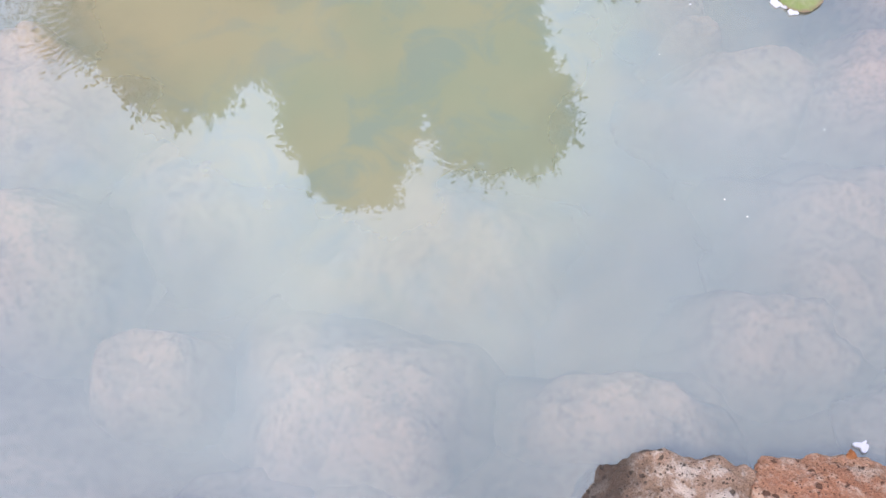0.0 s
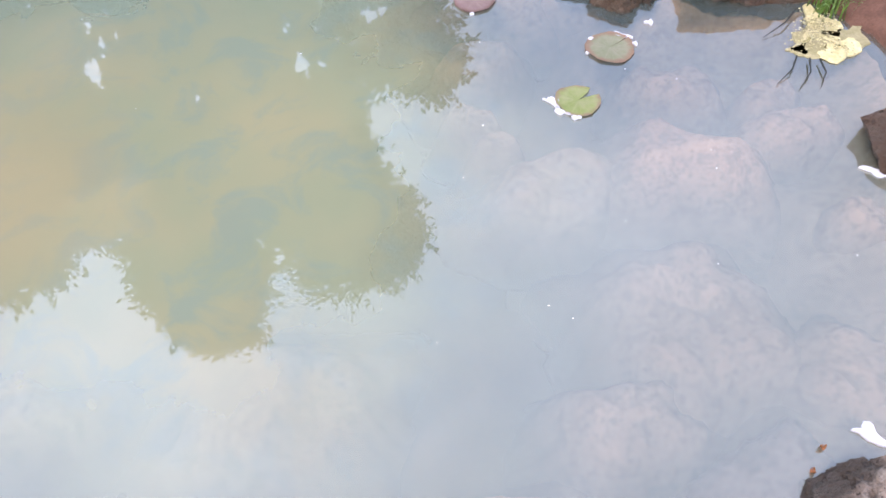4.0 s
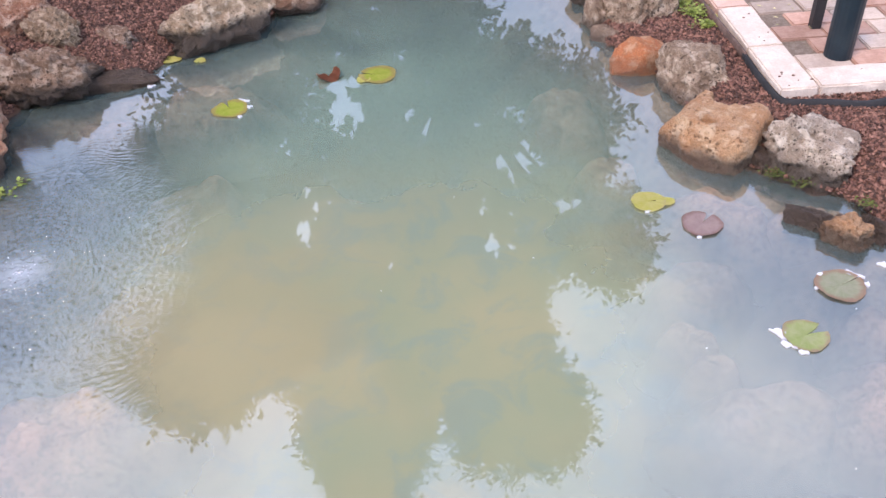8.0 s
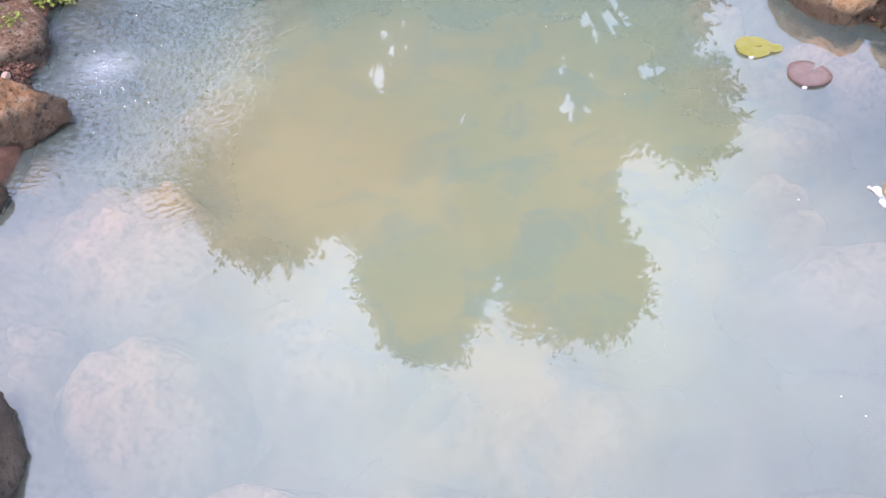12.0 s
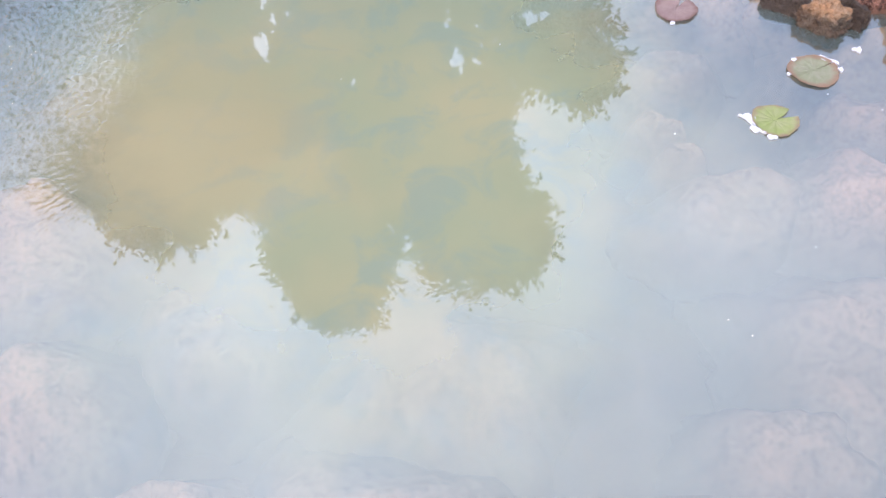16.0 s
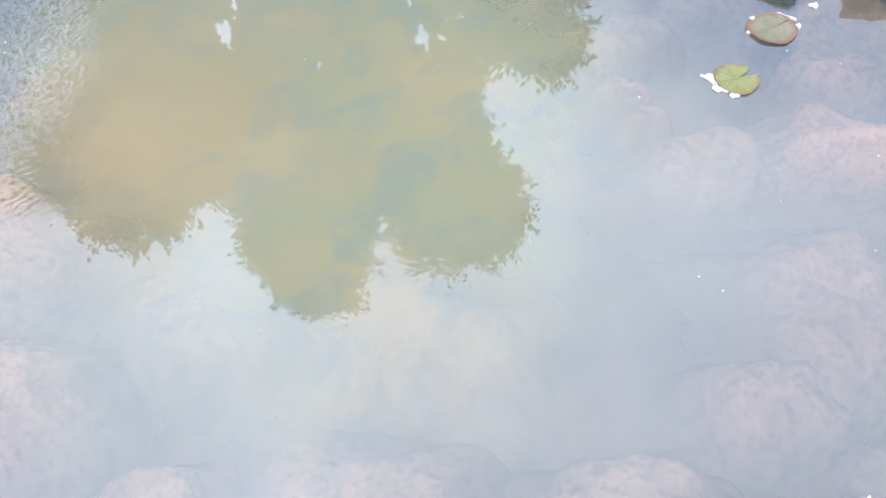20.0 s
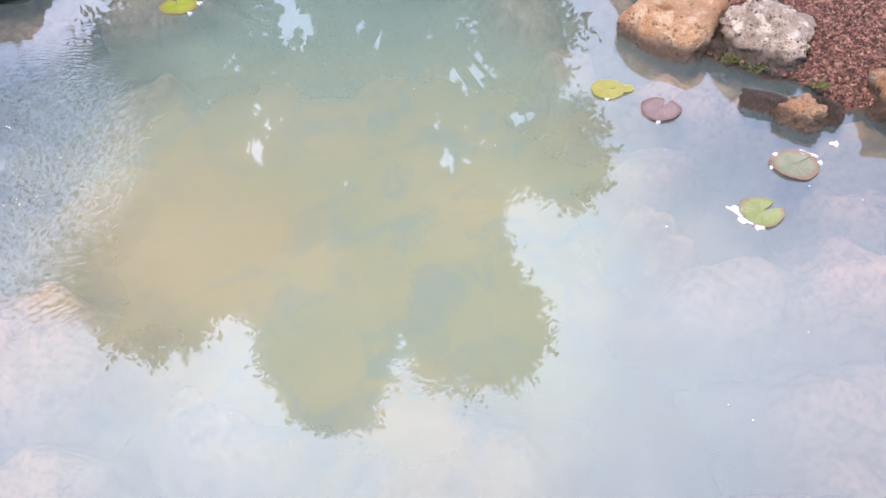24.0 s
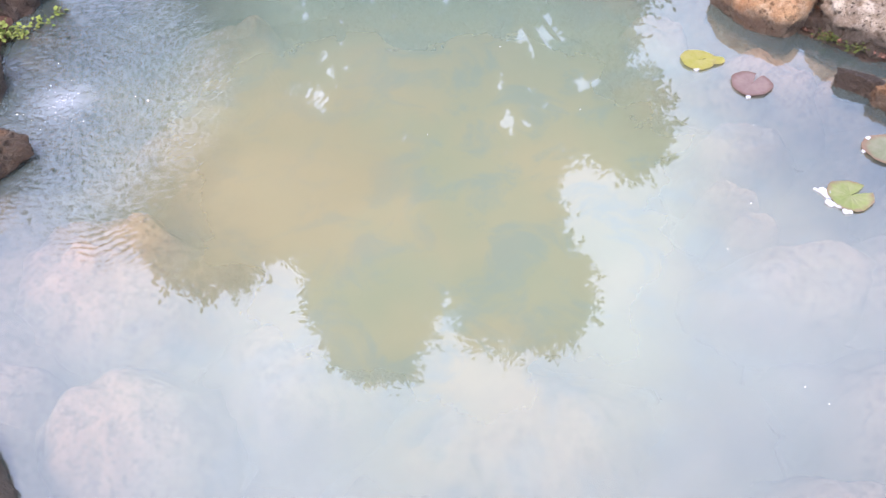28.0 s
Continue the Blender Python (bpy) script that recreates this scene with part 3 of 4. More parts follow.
# hollows in a rock's top: x, y, radius, depth in half sizes
BITES = {28: [(-0.02, 0.92, 0.50, 1.7), (-0.05, -0.40, 0.15, 1.1)], 12: [(-0.22, 0.30, 0.10, 0.35), (-0.15, 0.16, 0.13, 0.6), (-0.08, 0.02, 0.14, 0.7), (-0.01, -0.12, 0.11, 0.5), (0.55, -0.1, 0.09, 0.3)],
         13: [(0.80, 0.05, 0.34, 0.9), (0.3, 0.55, 0.10, 0.3)], 11: [(0.1, -0.3, 0.12, 0.2)], 26: [(0.1, -0.2, 0.25, 0.35), (-0.4, 0.2, 0.2, 0.3)], 29: [(0.2, -0.4, 0.2, 0.3)]}
# broken faces: azimuth, rise, distance in half sizes
HEWN = {11: [(42, 5, 1.02), (180, 25, 0.93), (-70, 55, 0.9)], 12: [(40, 8, 1.08), (200, 30, 0.92), (100, 60, 0.98)], 13: [(150, 38, 0.80), (35, 30, 0.98)],
        28: [(-95, 30, 1.02), (180, 25, 1.0), (140, 5, 1.28), (45, 5, 1.25)], 26: [(-80, 35, 0.86), (60, 60, 0.85), (150, 30, 0.9)], 29: [(-120, 45, 0.85), (60, 30, 0.9)], 41: [(-80, 40, 0.8), (90, 45, 0.8)], 42: [(-85, 20, 0.8), (20, 50, 0.8)],
        46: [(-60, 20, 0.9)], 44: [(-20, 35, 0.85), (-100, 30, 0.85)], 22: [(-90, 25, 0.85)]}
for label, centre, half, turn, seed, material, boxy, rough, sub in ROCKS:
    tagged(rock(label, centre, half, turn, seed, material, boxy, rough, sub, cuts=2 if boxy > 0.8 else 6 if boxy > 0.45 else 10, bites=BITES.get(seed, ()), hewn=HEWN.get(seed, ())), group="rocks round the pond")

# x, y, depth of the top, half length, half width, turn
SUNKEN = [
    (-0.12, 0.64, 0.06, 0.25, 0.21, -8), (0.44, 0.59, 0.065, 0.25, 0.13, -10), (-0.56, 0.74, 0.07, 0.13, 0.12, 0), (0.15, 0.36, 0.05, 0.15, 0.10, 0), (-0.34, 0.42, 0.09, 0.2, 0.14, 20),
    (1.26, 1.41, 0.022, 0.23, 0.15, -35), (1.06, 0.98, 0.085, 0.24, 0.30, 5), (1.34, 0.70, 0.06, 0.19, 0.22, 20), (1.60, 1.09, 0.045, 0.13, 0.09, -30), (1.60, 1.45, 0.05, 0.18, 0.11, 0),
    (0.89, 1.49, 0.10, 0.20, 0.15, -10), (0.80, 0.76, 0.085, 0.20, 0.14, 0), (1.36, 1.73, 0.055, 0.19, 0.13, -15), (1.60, 1.60, 0.07, 0.15, 0.10, 10),
    (0.75, 1.79, 0.10, 0.11, 0.055, -35), (0.79, 1.67, 0.11, 0.09, 0.05, -10),
    (-1.04, 1.53, 0.012, 0.27, 0.25, 10), (-0.90, 1.03, 0.045, 0.20, 0.21, 20), (-1.24, 1.14, 0.07, 0.17, 0.16, 0), (-0.68, 1.95, 0.12, 0.34, 0.24, 0), (-0.45, 1.28, 0.11, 0.26, 0.2, 30), (-0.95, 2.12, 0.12, 0.18, 0.14, -20),
    (-0.28, 1.72, 0.12, 0.22, 0.18, 15), (-0.86, 3.33, 0.035, 0.27, 0.20, 5), (-1.25, 3.20, 0.07, 0.2, 0.13, 10), (0.61, 3.10, 0.05, 0.16, 0.24, 0), (0.69, 2.60, 0.06, 0.11, 0.16, 0), (0.86, 2.05, 0.10, 0.18, 0.12, 10),
    (-0.36, 2.55, 0.13, 0.26, 0.18, 0), (0.05, 1.05, 0.13, 0.3, 0.22, -20), (1.00, 2.30, 0.012, 0.20, 0.12, -40), (1.24, 2.20, 0.02, 0.16, 0.09, -28), (-0.85, 2.70, 0.10, 0.22, 0.2, 30),
]


def sunken_stone(label, x, y, top, a, w, turn, seed):
    """A silted boulder whose flanks spread out so the camera sees no hard outline."""
    rnd = random.Random(seed)
    bm = bmesh.new()
    bmesh.ops.create_icosphere(bm, subdivisions=5, radius=1.0)
    shift = Vector((rnd.uniform(0, 50), rnd.uniform(0, 50), rnd.uniform(0, 50)))
    square = rnd.uniform(2.2, 4.5)
    for v in bm.verts:
        p = v.co.copy()
        across = math.hypot(p.x, p.y)
        if across > 1e-6:
            p.x, p.y = p.x / across, p.y / across
        u = min(1.0, 2 / math.pi * math.acos(max(-1.0, min(1.0, p.z))))
        corner = 1 / (abs(p.x) ** square + abs(p.y) ** square) ** (1 / square) if across > 1e-6 else 1.0
        r = (1.5 * u if p.z >= 0 else 1.5 * across) * corner
        q = Vector((p.x * r * a, p.y * r * w, 0.0)) * 5 + shift
        r *= 1 + 0.20 * noise.fractal(q * 0.9, 1.0, 2.1, 4)
        fall = max(0.0, (u - 0.30) / 0.70)
        z = -0.22 * fall * fall * (3 - 2 * fall) + 0.036 * noise.fractal(q * 1.5, 0.7, 2.1, 5) if p.z >= 0 else -0.22 - 0.05 * (1 - across)
        v.co = Vector((p.x * r * a, p.y * r * w, z))
    high = max(v.co.z for v in bm.verts)
    ob = new("sunken_stone", from_bmesh("sunken_stone", bm, SUNK_STONE, True))
    ob.matrix_world = pose(x, y, -top - high, 0, 0, turn)
    return tagged(ob, label, "stone", "stones under the water")


for i, (x, y, top, a, w, turn) in enumerate(SUNKEN):
    sunken_stone("pale silt-covered stone under the water", x, y, top, a, w, turn, 100 + i)

# ---- kerb, paving, edging, posts ----
PAVE = 0.118
kerb = tagged(new("kerb"), "white-painted concrete kerb round the paving", "kerb", kind="structure")


def kerb_stone(x0, y0, x1, y1, material):
    bm = bmesh.new()
    box(bm, x0, y0, 0.0, x1, y1, PAVE + 0.012, 0.007)
    bmesh.ops.subdivide_edges(bm, edges=[e for e in bm.edges if e.calc_length() > 0.03], cuts=9, use_grid_fill=True)
    middle = Vector(((x0 + x1) / 2, (y0 + y1) / 2, PAVE))
    for v in bm.verts:
        v.co += 0.0025 * noise.noise_vector(v.co * 9) + 0.0012 * noise.noise_vector(v.co * 60)
        # chipped upper edges
        rim = max(abs(v.co.x - middle.x) / (x1 - x0), abs(v.co.y - middle.y) / (y1 - y0))
        if rim > 0.45 and v.co.z > PAVE - 0.02:
            v.co += (middle - v.co).normalized() * 0.012 * max(0.0, noise.noise(v.co * 28) - 0.1)
    part("kerb_stone", bm, material, kerb)


EDGE_X, EDGE_Y, KERB_W, KERB_L = 1.318, 2.735, 0.145, 0.375
kerb_stone(EDGE_X, EDGE_Y, EDGE_X + KERB_W, EDGE_Y + 0.345, KERB_WHITE)
for k in range(5):
    y0 = EDGE_Y + 0.35 + k * (KERB_L + 0.005)
    kerb_stone(EDGE_X - 0.006 * k, y0, EDGE_X + KERB_W - 0.006 * k, y0 + KERB_L, KERB_WHITE if k < 1 else KERB_PINK)
for k in range(4):
    x0 = EDGE_X + KERB_W + 0.005 + k * (KERB_L + 0.005)
    kerb_stone(x0, EDGE_Y + 0.004, x0 + KERB_L, EDGE_Y + 0.004 + KERB_W, KERB_WHITE)

pavement = tagged(new("pavement"), "pink and grey concrete block paving", "paving", kind="structure")
bm = bmesh.new()
box(bm, EDGE_X + KERB_W + 0.002, EDGE_Y + KERB_W + 0.008, 0.02, 2.95, 5.0, PAVE - 0.012)
part("joint_bed", bm, JOINT_SAND, pavement, "sandy joints")
bm = bmesh.new()
box(bm, 0, 0, 0, 0.196, 0.122, 0.05, 0.005)
paver_pink = from_bmesh("paver", bm, PAVER_PINK)
paver_grey = paver_pink.copy()
paver_grey.materials.clear()
paver_grey.materials.append(PAVER_GREY)
rnd = random.Random(5)
for j in range(16):
    for i in range(7):
        x0, y0 = EDGE_X + KERB_W + 0.01 + i * 0.203 - (0.1 if j % 2 else 0.0), EDGE_Y + KERB_W + 0.012 + j * 0.129
        if x0 < EDGE_X + KERB_W:
            continue
        ob = new("paver", paver_pink if (i + j // 2) % 3 and rnd.random() < 0.75 else paver_grey)
        ob.parent = pavement
        ob.matrix_world = pose(x0, y0, PAVE - 0.05 + rnd.uniform(-0.003, 0.002), rnd.uniform(-0.6, 0.6), rnd.uniform(-0.6, 0.6), rnd.uniform(-0.6, 0.6))


def edging(label, path, height, thick=0.008, material=BLACK_PLASTIC):
    """A strip of garden edging set on its edge along a path."""
    bm = bmesh.new()
    rows_ = []
    for i, (x, y, z) in enumerate(path):
        a, c_ = Vector(path[max(i - 1, 0)]), Vector(path[min(i + 1, len(path) - 1)])
        side = Vector((c_.y - a.y, a.x - c_.x, 0)).normalized() * thick
        p = Vector((x, y, z))
        rows_.append([bm.verts.new(q) for q in (p - side, p + side, p + side * 1.4 + Vector((0, 0, height)), p - side * 0.6 + Vector((0, 0, height)))])
    for a, c_ in zip(rows_, rows_[1:]):
        for k in range(4):
            bm.faces.new((a[k], a[(k + 1) % 4], c_[(k + 1) % 4], c_[k]))
    bm.faces.new(rows_[0][::-1]), bm.faces.new(rows_[-1])
    return tagged(new("garden_edging", from_bmesh("garden_edging", bm, material, True)), label, "edging")


def smooth_path(points, steps=6):
    out = []
    for i in range(len(points) - 1):
        p0, p1, p2, p3 = (Vector(points[max(0, min(len(points) - 1, i + k))]) for k in (-1, 0, 1, 2))
        for s in range(steps):
            t = s / steps
            out.append(tuple(0.5 * (2 * p1 + (p2 - p0) * t + (2 * p0 - 5 * p1 + 4 * p2 - p3) * t * t + (3 * p1 - p0 - 3 * p2 + p3) * t ** 3)))
    return out + [tuple(points[-1])]


edging("brown weathered garden edging beside the pink kerb", smooth_path([(1.255, 4.6, 0.07), (1.268, 4.2, 0.07), (1.282, 3.7, 0.07), (1.294, 3.3, 0.07), (1.302, 3.05, 0.07)]), 0.052, 0.006, OLD_BOARD)
edging("black plastic garden edging round the kerb's corner", smooth_path([(1.300, 3.06, 0.055), (1.303, 2.86, 0.05), (1.312, 2.725, 0.05), (1.345, 2.69, 0.05), (1.46, 2.665, 0.055), (1.60, 2.64, 0.05), (1.75, 2.645, 0.06), (1.95, 2.58, 0.05), (2.5, 2.5, 0.05)]), 0.062, 0.008)
edging("brown weathered garden edging at the back of the bank", smooth_path([(-1.64, 3.88, 0.165), (-1.50, 3.93, 0.165), (-1.33, 3.985, 0.16), (-1.16, 4.065, 0.15), (-0.95, 4.25, 0.13)]), 0.034, 0.006, OLD_BOARD)

bm = bmesh.new()
tube(bm, [(1.635, 2.985, PAVE - 0.003), (1.635, 2.985, PAVE + 0.34)], [0.052, 0.052], 20)
post = tagged(new("metal_post", from_bmesh("metal_post", bm, TEAL_METAL, False)), "thick dark teal metal post standing on the paving", "post")
bm = bmesh.new()
box(bm, 1.627, 3.22, PAVE - 0.003, 1.667, 3.26, PAVE + 0.34, 0.003)
tagged(new("metal_post", from_bmesh("metal_post", bm, BLACK_METAL)), "slim black metal post standing on the paving", "post")

rnd = random.Random(21)
bm = bmesh.new()
for _ in range(26):
    on_front = rnd.random() < 0.45
    x = rnd.uniform(EDGE_X + 0.02, EDGE_X + 0.7) if on_front else rnd.uniform(EDGE_X + 0.01, EDGE_X + KERB_W - 0.01)
    y = rnd.uniform(EDGE_Y + 0.02, EDGE_Y + KERB_W - 0.02) if on_front else rnd.uniform(EDGE_Y + 0.02, EDGE_Y + 1.1)
    made = bmesh.ops.create_icosphere(bm, subdivisions=1, radius=rnd.uniform(0.002, 0.0055))["verts"]
    for v in made:
        v.co = Vector((v.co.x * 1.3 + x, v.co.y + y, v.co.z * 0.6 + PAVE + 0.0125))
tagged(new("soil_crumbs", from_bmesh("soil_crumbs", bm, EARTH, True)), "dark crumbs of soil scattered on the kerb", "soil", kind="stuff")
verts, faces = [], []
for _ in range(16):
    x, y, a, r = rnd.uniform(1.48, 1.75), rnd.uniform(3.2, 4.0), rnd.uniform(0, 6.28), rnd.uniform(0.008, 0.014)
    i = len(verts)
    verts += [(x + r * k * math.cos(a + q), y + r * k * math.sin(a + q), PAVE + 0.004 + h) for k, q, h in ((1, 0, 0), (0.5, 1.3, 0.003), (1, 3.14, 0.001), (0.5, 4.6, 0.004))]
    faces += [(i, i + 1, i + 2), (i, i + 2, i + 3)]
tagged(new("fallen_leaves", mesh_of("fallen_leaves", verts, faces, DUCKWEED)), "small yellow leaves fallen on the paving", "leaves", kind="stuff")

# ---- hose and inlet pipe ----
bm = bmesh.new()
tube(bm, [(-1.72, 3.26, 0.02), (-1.708, 3.19, 0.115), (-1.697, 3.14, 0.145)], [0.02, 0.02, 0.02], 12)
hose = tagged(new("hose", from_bmesh("hose", bm, BLACK_PLASTIC, True)), "black hose with a white nozzle between the rocks", "hose")
bm = bmesh.new()
bmesh.ops.create_uvsphere(bm, u_segments=14, v_segments=8, radius=0.021)
for v in bm.verts:
    v.co = Vector((v.co.x * 1.1 - 1.695, v.co.y + 3.128, v.co.z + 0.148))
part("nozzle", bm, WHITE_PLASTIC, hose, "round white nozzle", True)
bm = bmesh.new()
bmesh.ops.create_icosphere(bm, subdivisions=2, radius=0.016)
for v in bm.verts:
    v.co = Vector((v.co.x, v.co.y * 0.8, v.co.z)) * (1 + 0.2 * noise.noise(v.co * 90)) + Vector((-1.541, 2.876, 0.19))
tagged(new("pebble", from_bmesh("pebble", bm, WHITE_PLASTIC, True)), "small white pebble on the red rock", "pebble")

bm = bmesh.new()
tube(bm, [(-1.85, 2.02, 0.10), (-1.65, 2.03, 0.065), (-1.545, 2.035, 0.04)], [0.028, 0.028, 0.028], 14)
inlet = tagged(new("inlet_pipe", from_bmesh("inlet_pipe", bm, BLACK_PLASTIC, True)), "black water inlet pipe between two rocks", "pipe")
bm = bmesh.new()
tube(bm, [(-1.550, 2.0348, 0.0415), (-1.538, 2.0352, 0.038)], [0.031, 0.031], 14)
part("rim", bm, KERB_PINK, inlet, "worn pale rim")


# ---- lily pads and other floating things ----
def lily_pad(label, centre, radius, notch, width, material, seed, lobe=0.0, lift=0.0025, name="lily_pad", squash=1.0):
    """A round leaf with a cleft, a wavy rim a little turned up, and some thickness."""
    rnd = random.Random(seed)
    ph = [rnd.uniform(0, 6.28) for _ in range(4)]
    bm = bmesh.new()
    rings_, around = 7, 56
    rows_ = []
    for k in range(1, rings_ + 1):
        f = k / rings_
        line = []
        for j in range(around + 1):
            a = -math.pi + 2 * math.pi * j / around
            gap = width * (0.25 + 0.75 * f)
            ang = notch + math.pi + a * (1 - gap / (2 * math.pi))
            edge = 1 + 0.035 * math.sin(3 * ang + ph[0]) + 0.02 * math.sin(7 * ang + ph[1]) + 0.012 * math.sin(17 * ang + ph[2])
            edge -= lobe * math.exp(-((abs(a) - math.pi) / 0.35) ** 2)
            r = radius * f * edge
            z = lift * (0.4 + 0.6 * math.sin(2 * ang + ph[3])) * f ** 6 + 0.003
            line.append(bm.verts.new((r * math.cos(ang), squash * r * math.sin(ang), z)))
        rows_.append(line)
    mid = bm.verts.new((0, 0, 0.002))
    for j in range(around):
        bm.faces.new((mid, rows_[0][j], rows_[0][j + 1]))
        for a, c_ in zip(rows_, rows_[1:]):
            bm.faces.new((a[j], c_[j], c_[j + 1], a[j + 1]))
    bmesh.ops.solidify(bm, geom=list(bm.faces), thickness=0.0016)
    ob = new(name, from_bmesh(name, bm, material, False))
    ob.matrix_world = pose(centre[0], centre[1], 0.002, 0, 0, 0)
    return tagged(ob, label, "lily pad", "lily pads")


def foam(label, x, y, length, wide, turn, seed, z=0.004, name="foam_patch", material=GLARE_AND_FOAM, category="foam", group="foam patches"):
    """A ragged thin sheet on the water: white for the sky's glare, weed-coloured for mats."""
    rnd = random.Random(seed)
    bm = bmesh.new()
    count = 26
    ph = rnd.uniform(0, 6.28)
    ring_ = []
    for k in range(count):
        a = 2 * math.pi * k / count
        r = 1 + 0.22 * math.sin(3 * a + ph) + 0.15 * math.sin(5 * a + 2 * ph) + rnd.uniform(-0.12, 0.1)
        ring_.append((r * length * math.cos(a), r * wide * math.sin(a) + 0.35 * wide * math.cos(2 * a)))
    up = [bm.verts.new((px, py, 0.002)) for px, py in ring_]
    low = [bm.verts.new((px * 1.05, py * 1.05, -0.003)) for px, py in ring_]
    bm.faces.new(up)
    for k in range(count):
        bm.faces.new((low[k], low[(k + 1) % count], up[(k + 1) % count], up[k]))
    ob = new(name, from_bmesh(name, bm, material))
    ob.matrix_world = pose(x, y, z, 0, 0, turn)
    return tagged(ob, label, category, group)


lily_pad("round green lily pad with a cleft and brown rim", (1.002, 1.632), 0.062, 0.35, 0.55, PAD_GREEN, 1)
lily_pad("dull green lily pad with a brown rim", (1.176, 1.817), 0.070, 0.4, 0.08, PAD_GREY, 2)
lily_pad("purple-brown lily pad, deeply cleft", (0.873, 2.150), 0.064, 0.9, 0.35, PAD_BROWN, 3, 0.0)
lily_pad("yellowing lily pad with a ragged end", (0.735, 2.288), 0.056, 0.1, 0.3, PAD_YELLOW, 4)
lily_pad("pale ragged tip of a yellow leaf", (0.79, 2.280), 0.032, 3.4, 0.7, PAD_YELLOW, 14, name="leaf_scrap", squash=0.7)
lily_pad("green lily pad with a small cleft", (-0.752, 3.120), 0.072, 2.0, 0.3, PAD_LIVE, 5)
lily_pad("yellow-green lily pad with a browned edge", (-0.155, 3.325), 0.078, 2.9, 0.2, PAD_LIVE, 6)
lily_pad("small scrap of yellow leaf", (-0.215, 3.29), 0.03, 1.0, 0.4, PAD_YELLOW, 16, name="leaf_scrap")
lily_pad("small curled rust-brown leaf", (-0.365, 3.335), 0.05, 1.6, 1.1, PAD_RUST, 7, lift=0.03)
for k, (x, y, r) in enumerate([(-1.165, 3.60, 0.04), (-1.125, 3.625, 0.035), (-1.085, 3.605, 0.035), (-1.055, 3.61, 0.026), (-0.945, 3.578, 0.026), (-1.17, 3.565, 0.018)]):
    lily_pad("small yellow leaf floating by the bank", (x, y), r, 0.5 + k, 0.4, PAD_YELLOW, 30 + k, name="leaf_scrap")
for k, (x, y, r) in enumerate([(1.075, 0.548, 0.006), (1.031, 0.509, 0.006), (0.728, 0.419, 0.008)]):
    ob = lily_pad("tiny dry orange leaf by the rocks", (x, y), r, 0.5 + k, 0.5, DRY_LEAF, 50 + k, name="leaf_scrap", lift=0.01)
    if k == 2:
        ob.matrix_world = pose(x, y, 0.128, 35, 0, 10)

# bright sky reflections at wet edges, laid on as white sheets
PATCHES = [(0.934, 1.645, 0.026, 0.012, 115), (0.972, 1.572, 0.012, 0.007, -20), (0.942, 1.606, 0.020, 0.009, -55), (1.232, 1.862, 0.028, 0.008, -40), (1.252, 1.815, 0.008, 0.008, 0),
           (1.138, 1.872, 0.008, 0.006, 30), (1.106, 1.815, 0.006, 0.005, 0), (1.335, 1.895, 0.012, 0.010, 0), (-0.70, 3.185, 0.022, 0.005, -25), (-0.675, 3.13, 0.010, 0.008, 0),
           (-0.705, 3.055, 0.008, 0.006, 0), (0.845, 2.085, 0.007, 0.005, 0), (0.72, 2.235, 0.008, 0.004, 0), (1.372, 0.655, 0.022, 0.034, 15), (1.276, 0.52, 0.022, 0.026, 30),
           (1.181, 0.55, 0.018, 0.028, 30), (0.816, 0.47, 0.012, 0.010, 0), (-1.12, 3.37, 0.016, 0.01, 0)]
for k, (x, y, a, w, turn) in enumerate(PATCHES):
    foam("small ragged white patch for sky glare and foam on the water", x, y, a, w, turn, 70 + k)
# the sky's glare round the brown rock, modelled as white sheets
for k, (x, y) in enumerate([(1.62, 1.17), (1.66, 1.115), (1.71, 1.095), (1.77, 1.1), (1.82, 1.125)]):
    foam("white patch for sky glare along the rock's waterline", x, y, 0.034, 0.012, -35 + 18 * k, 95 + k)

for k, (x, y, a, w, turn) in enumerate([(1.74, 1.68, 0.075, 0.05, 40), (1.80, 1.735, 0.08, 0.05, 60), (1.80, 1.62, 0.07, 0.035, 15), (1.69, 1.655, 0.03, 0.02, 10), (1.86, 1.67, 0.06, 0.045, 0),
                                        (1.44, 0.60, 0.075, 0.045, 60), (1.40, 0.52, 0.06, 0.035, 40), (1.33, 0.47, 0.045, 0.025, 15), (1.48, 0.68, 0.045, 0.03, 80)]):
    foam("pale yellow-green mat of rotting weed on the water", x, y, a, w, turn, 120 + k, 0.003 + 0.001 * (k % 3), "weed_mat", DUCKWEED, "water plant", "weed mats")

# white flecks on the water
rnd = random.Random(8)
bm = bmesh.new()
spots = [(0.724, 0.975), (1.26, 1.36), (0.62, 1.45), (0.42, 1.0), (1.30, 1.64), (0.95, 1.2), (0.1, 2.4), (-0.15, 1.95), (0.32, 2.05), (1.1, 1.02), (1.42, 0.95), (1.18, 1.72)]
spots += [(rnd.uniform(0.6, 1.6), rnd.uniform(0.7, 2.0)) for _ in range(5)]
for k, (x, y) in enumerate(spots):
    made = bmesh.ops.create_icosphere(bm, subdivisions=1, radius=rnd.uniform(0.0012, 0.0024))["verts"]
    s = rnd.uniform(0.8, 1.7)
    for v in made:
        v.co = Vector((v.co.x * s + x, v.co.y + y, v.co.z * 0.5 + 0.001))
tagged(new("floating_flecks", from_bmesh("floating_flecks", bm, GLARE_AND_FOAM, True)), "tiny white flecks and bubbles on the water", "flecks", kind="stuff")
bm = bmesh.new()
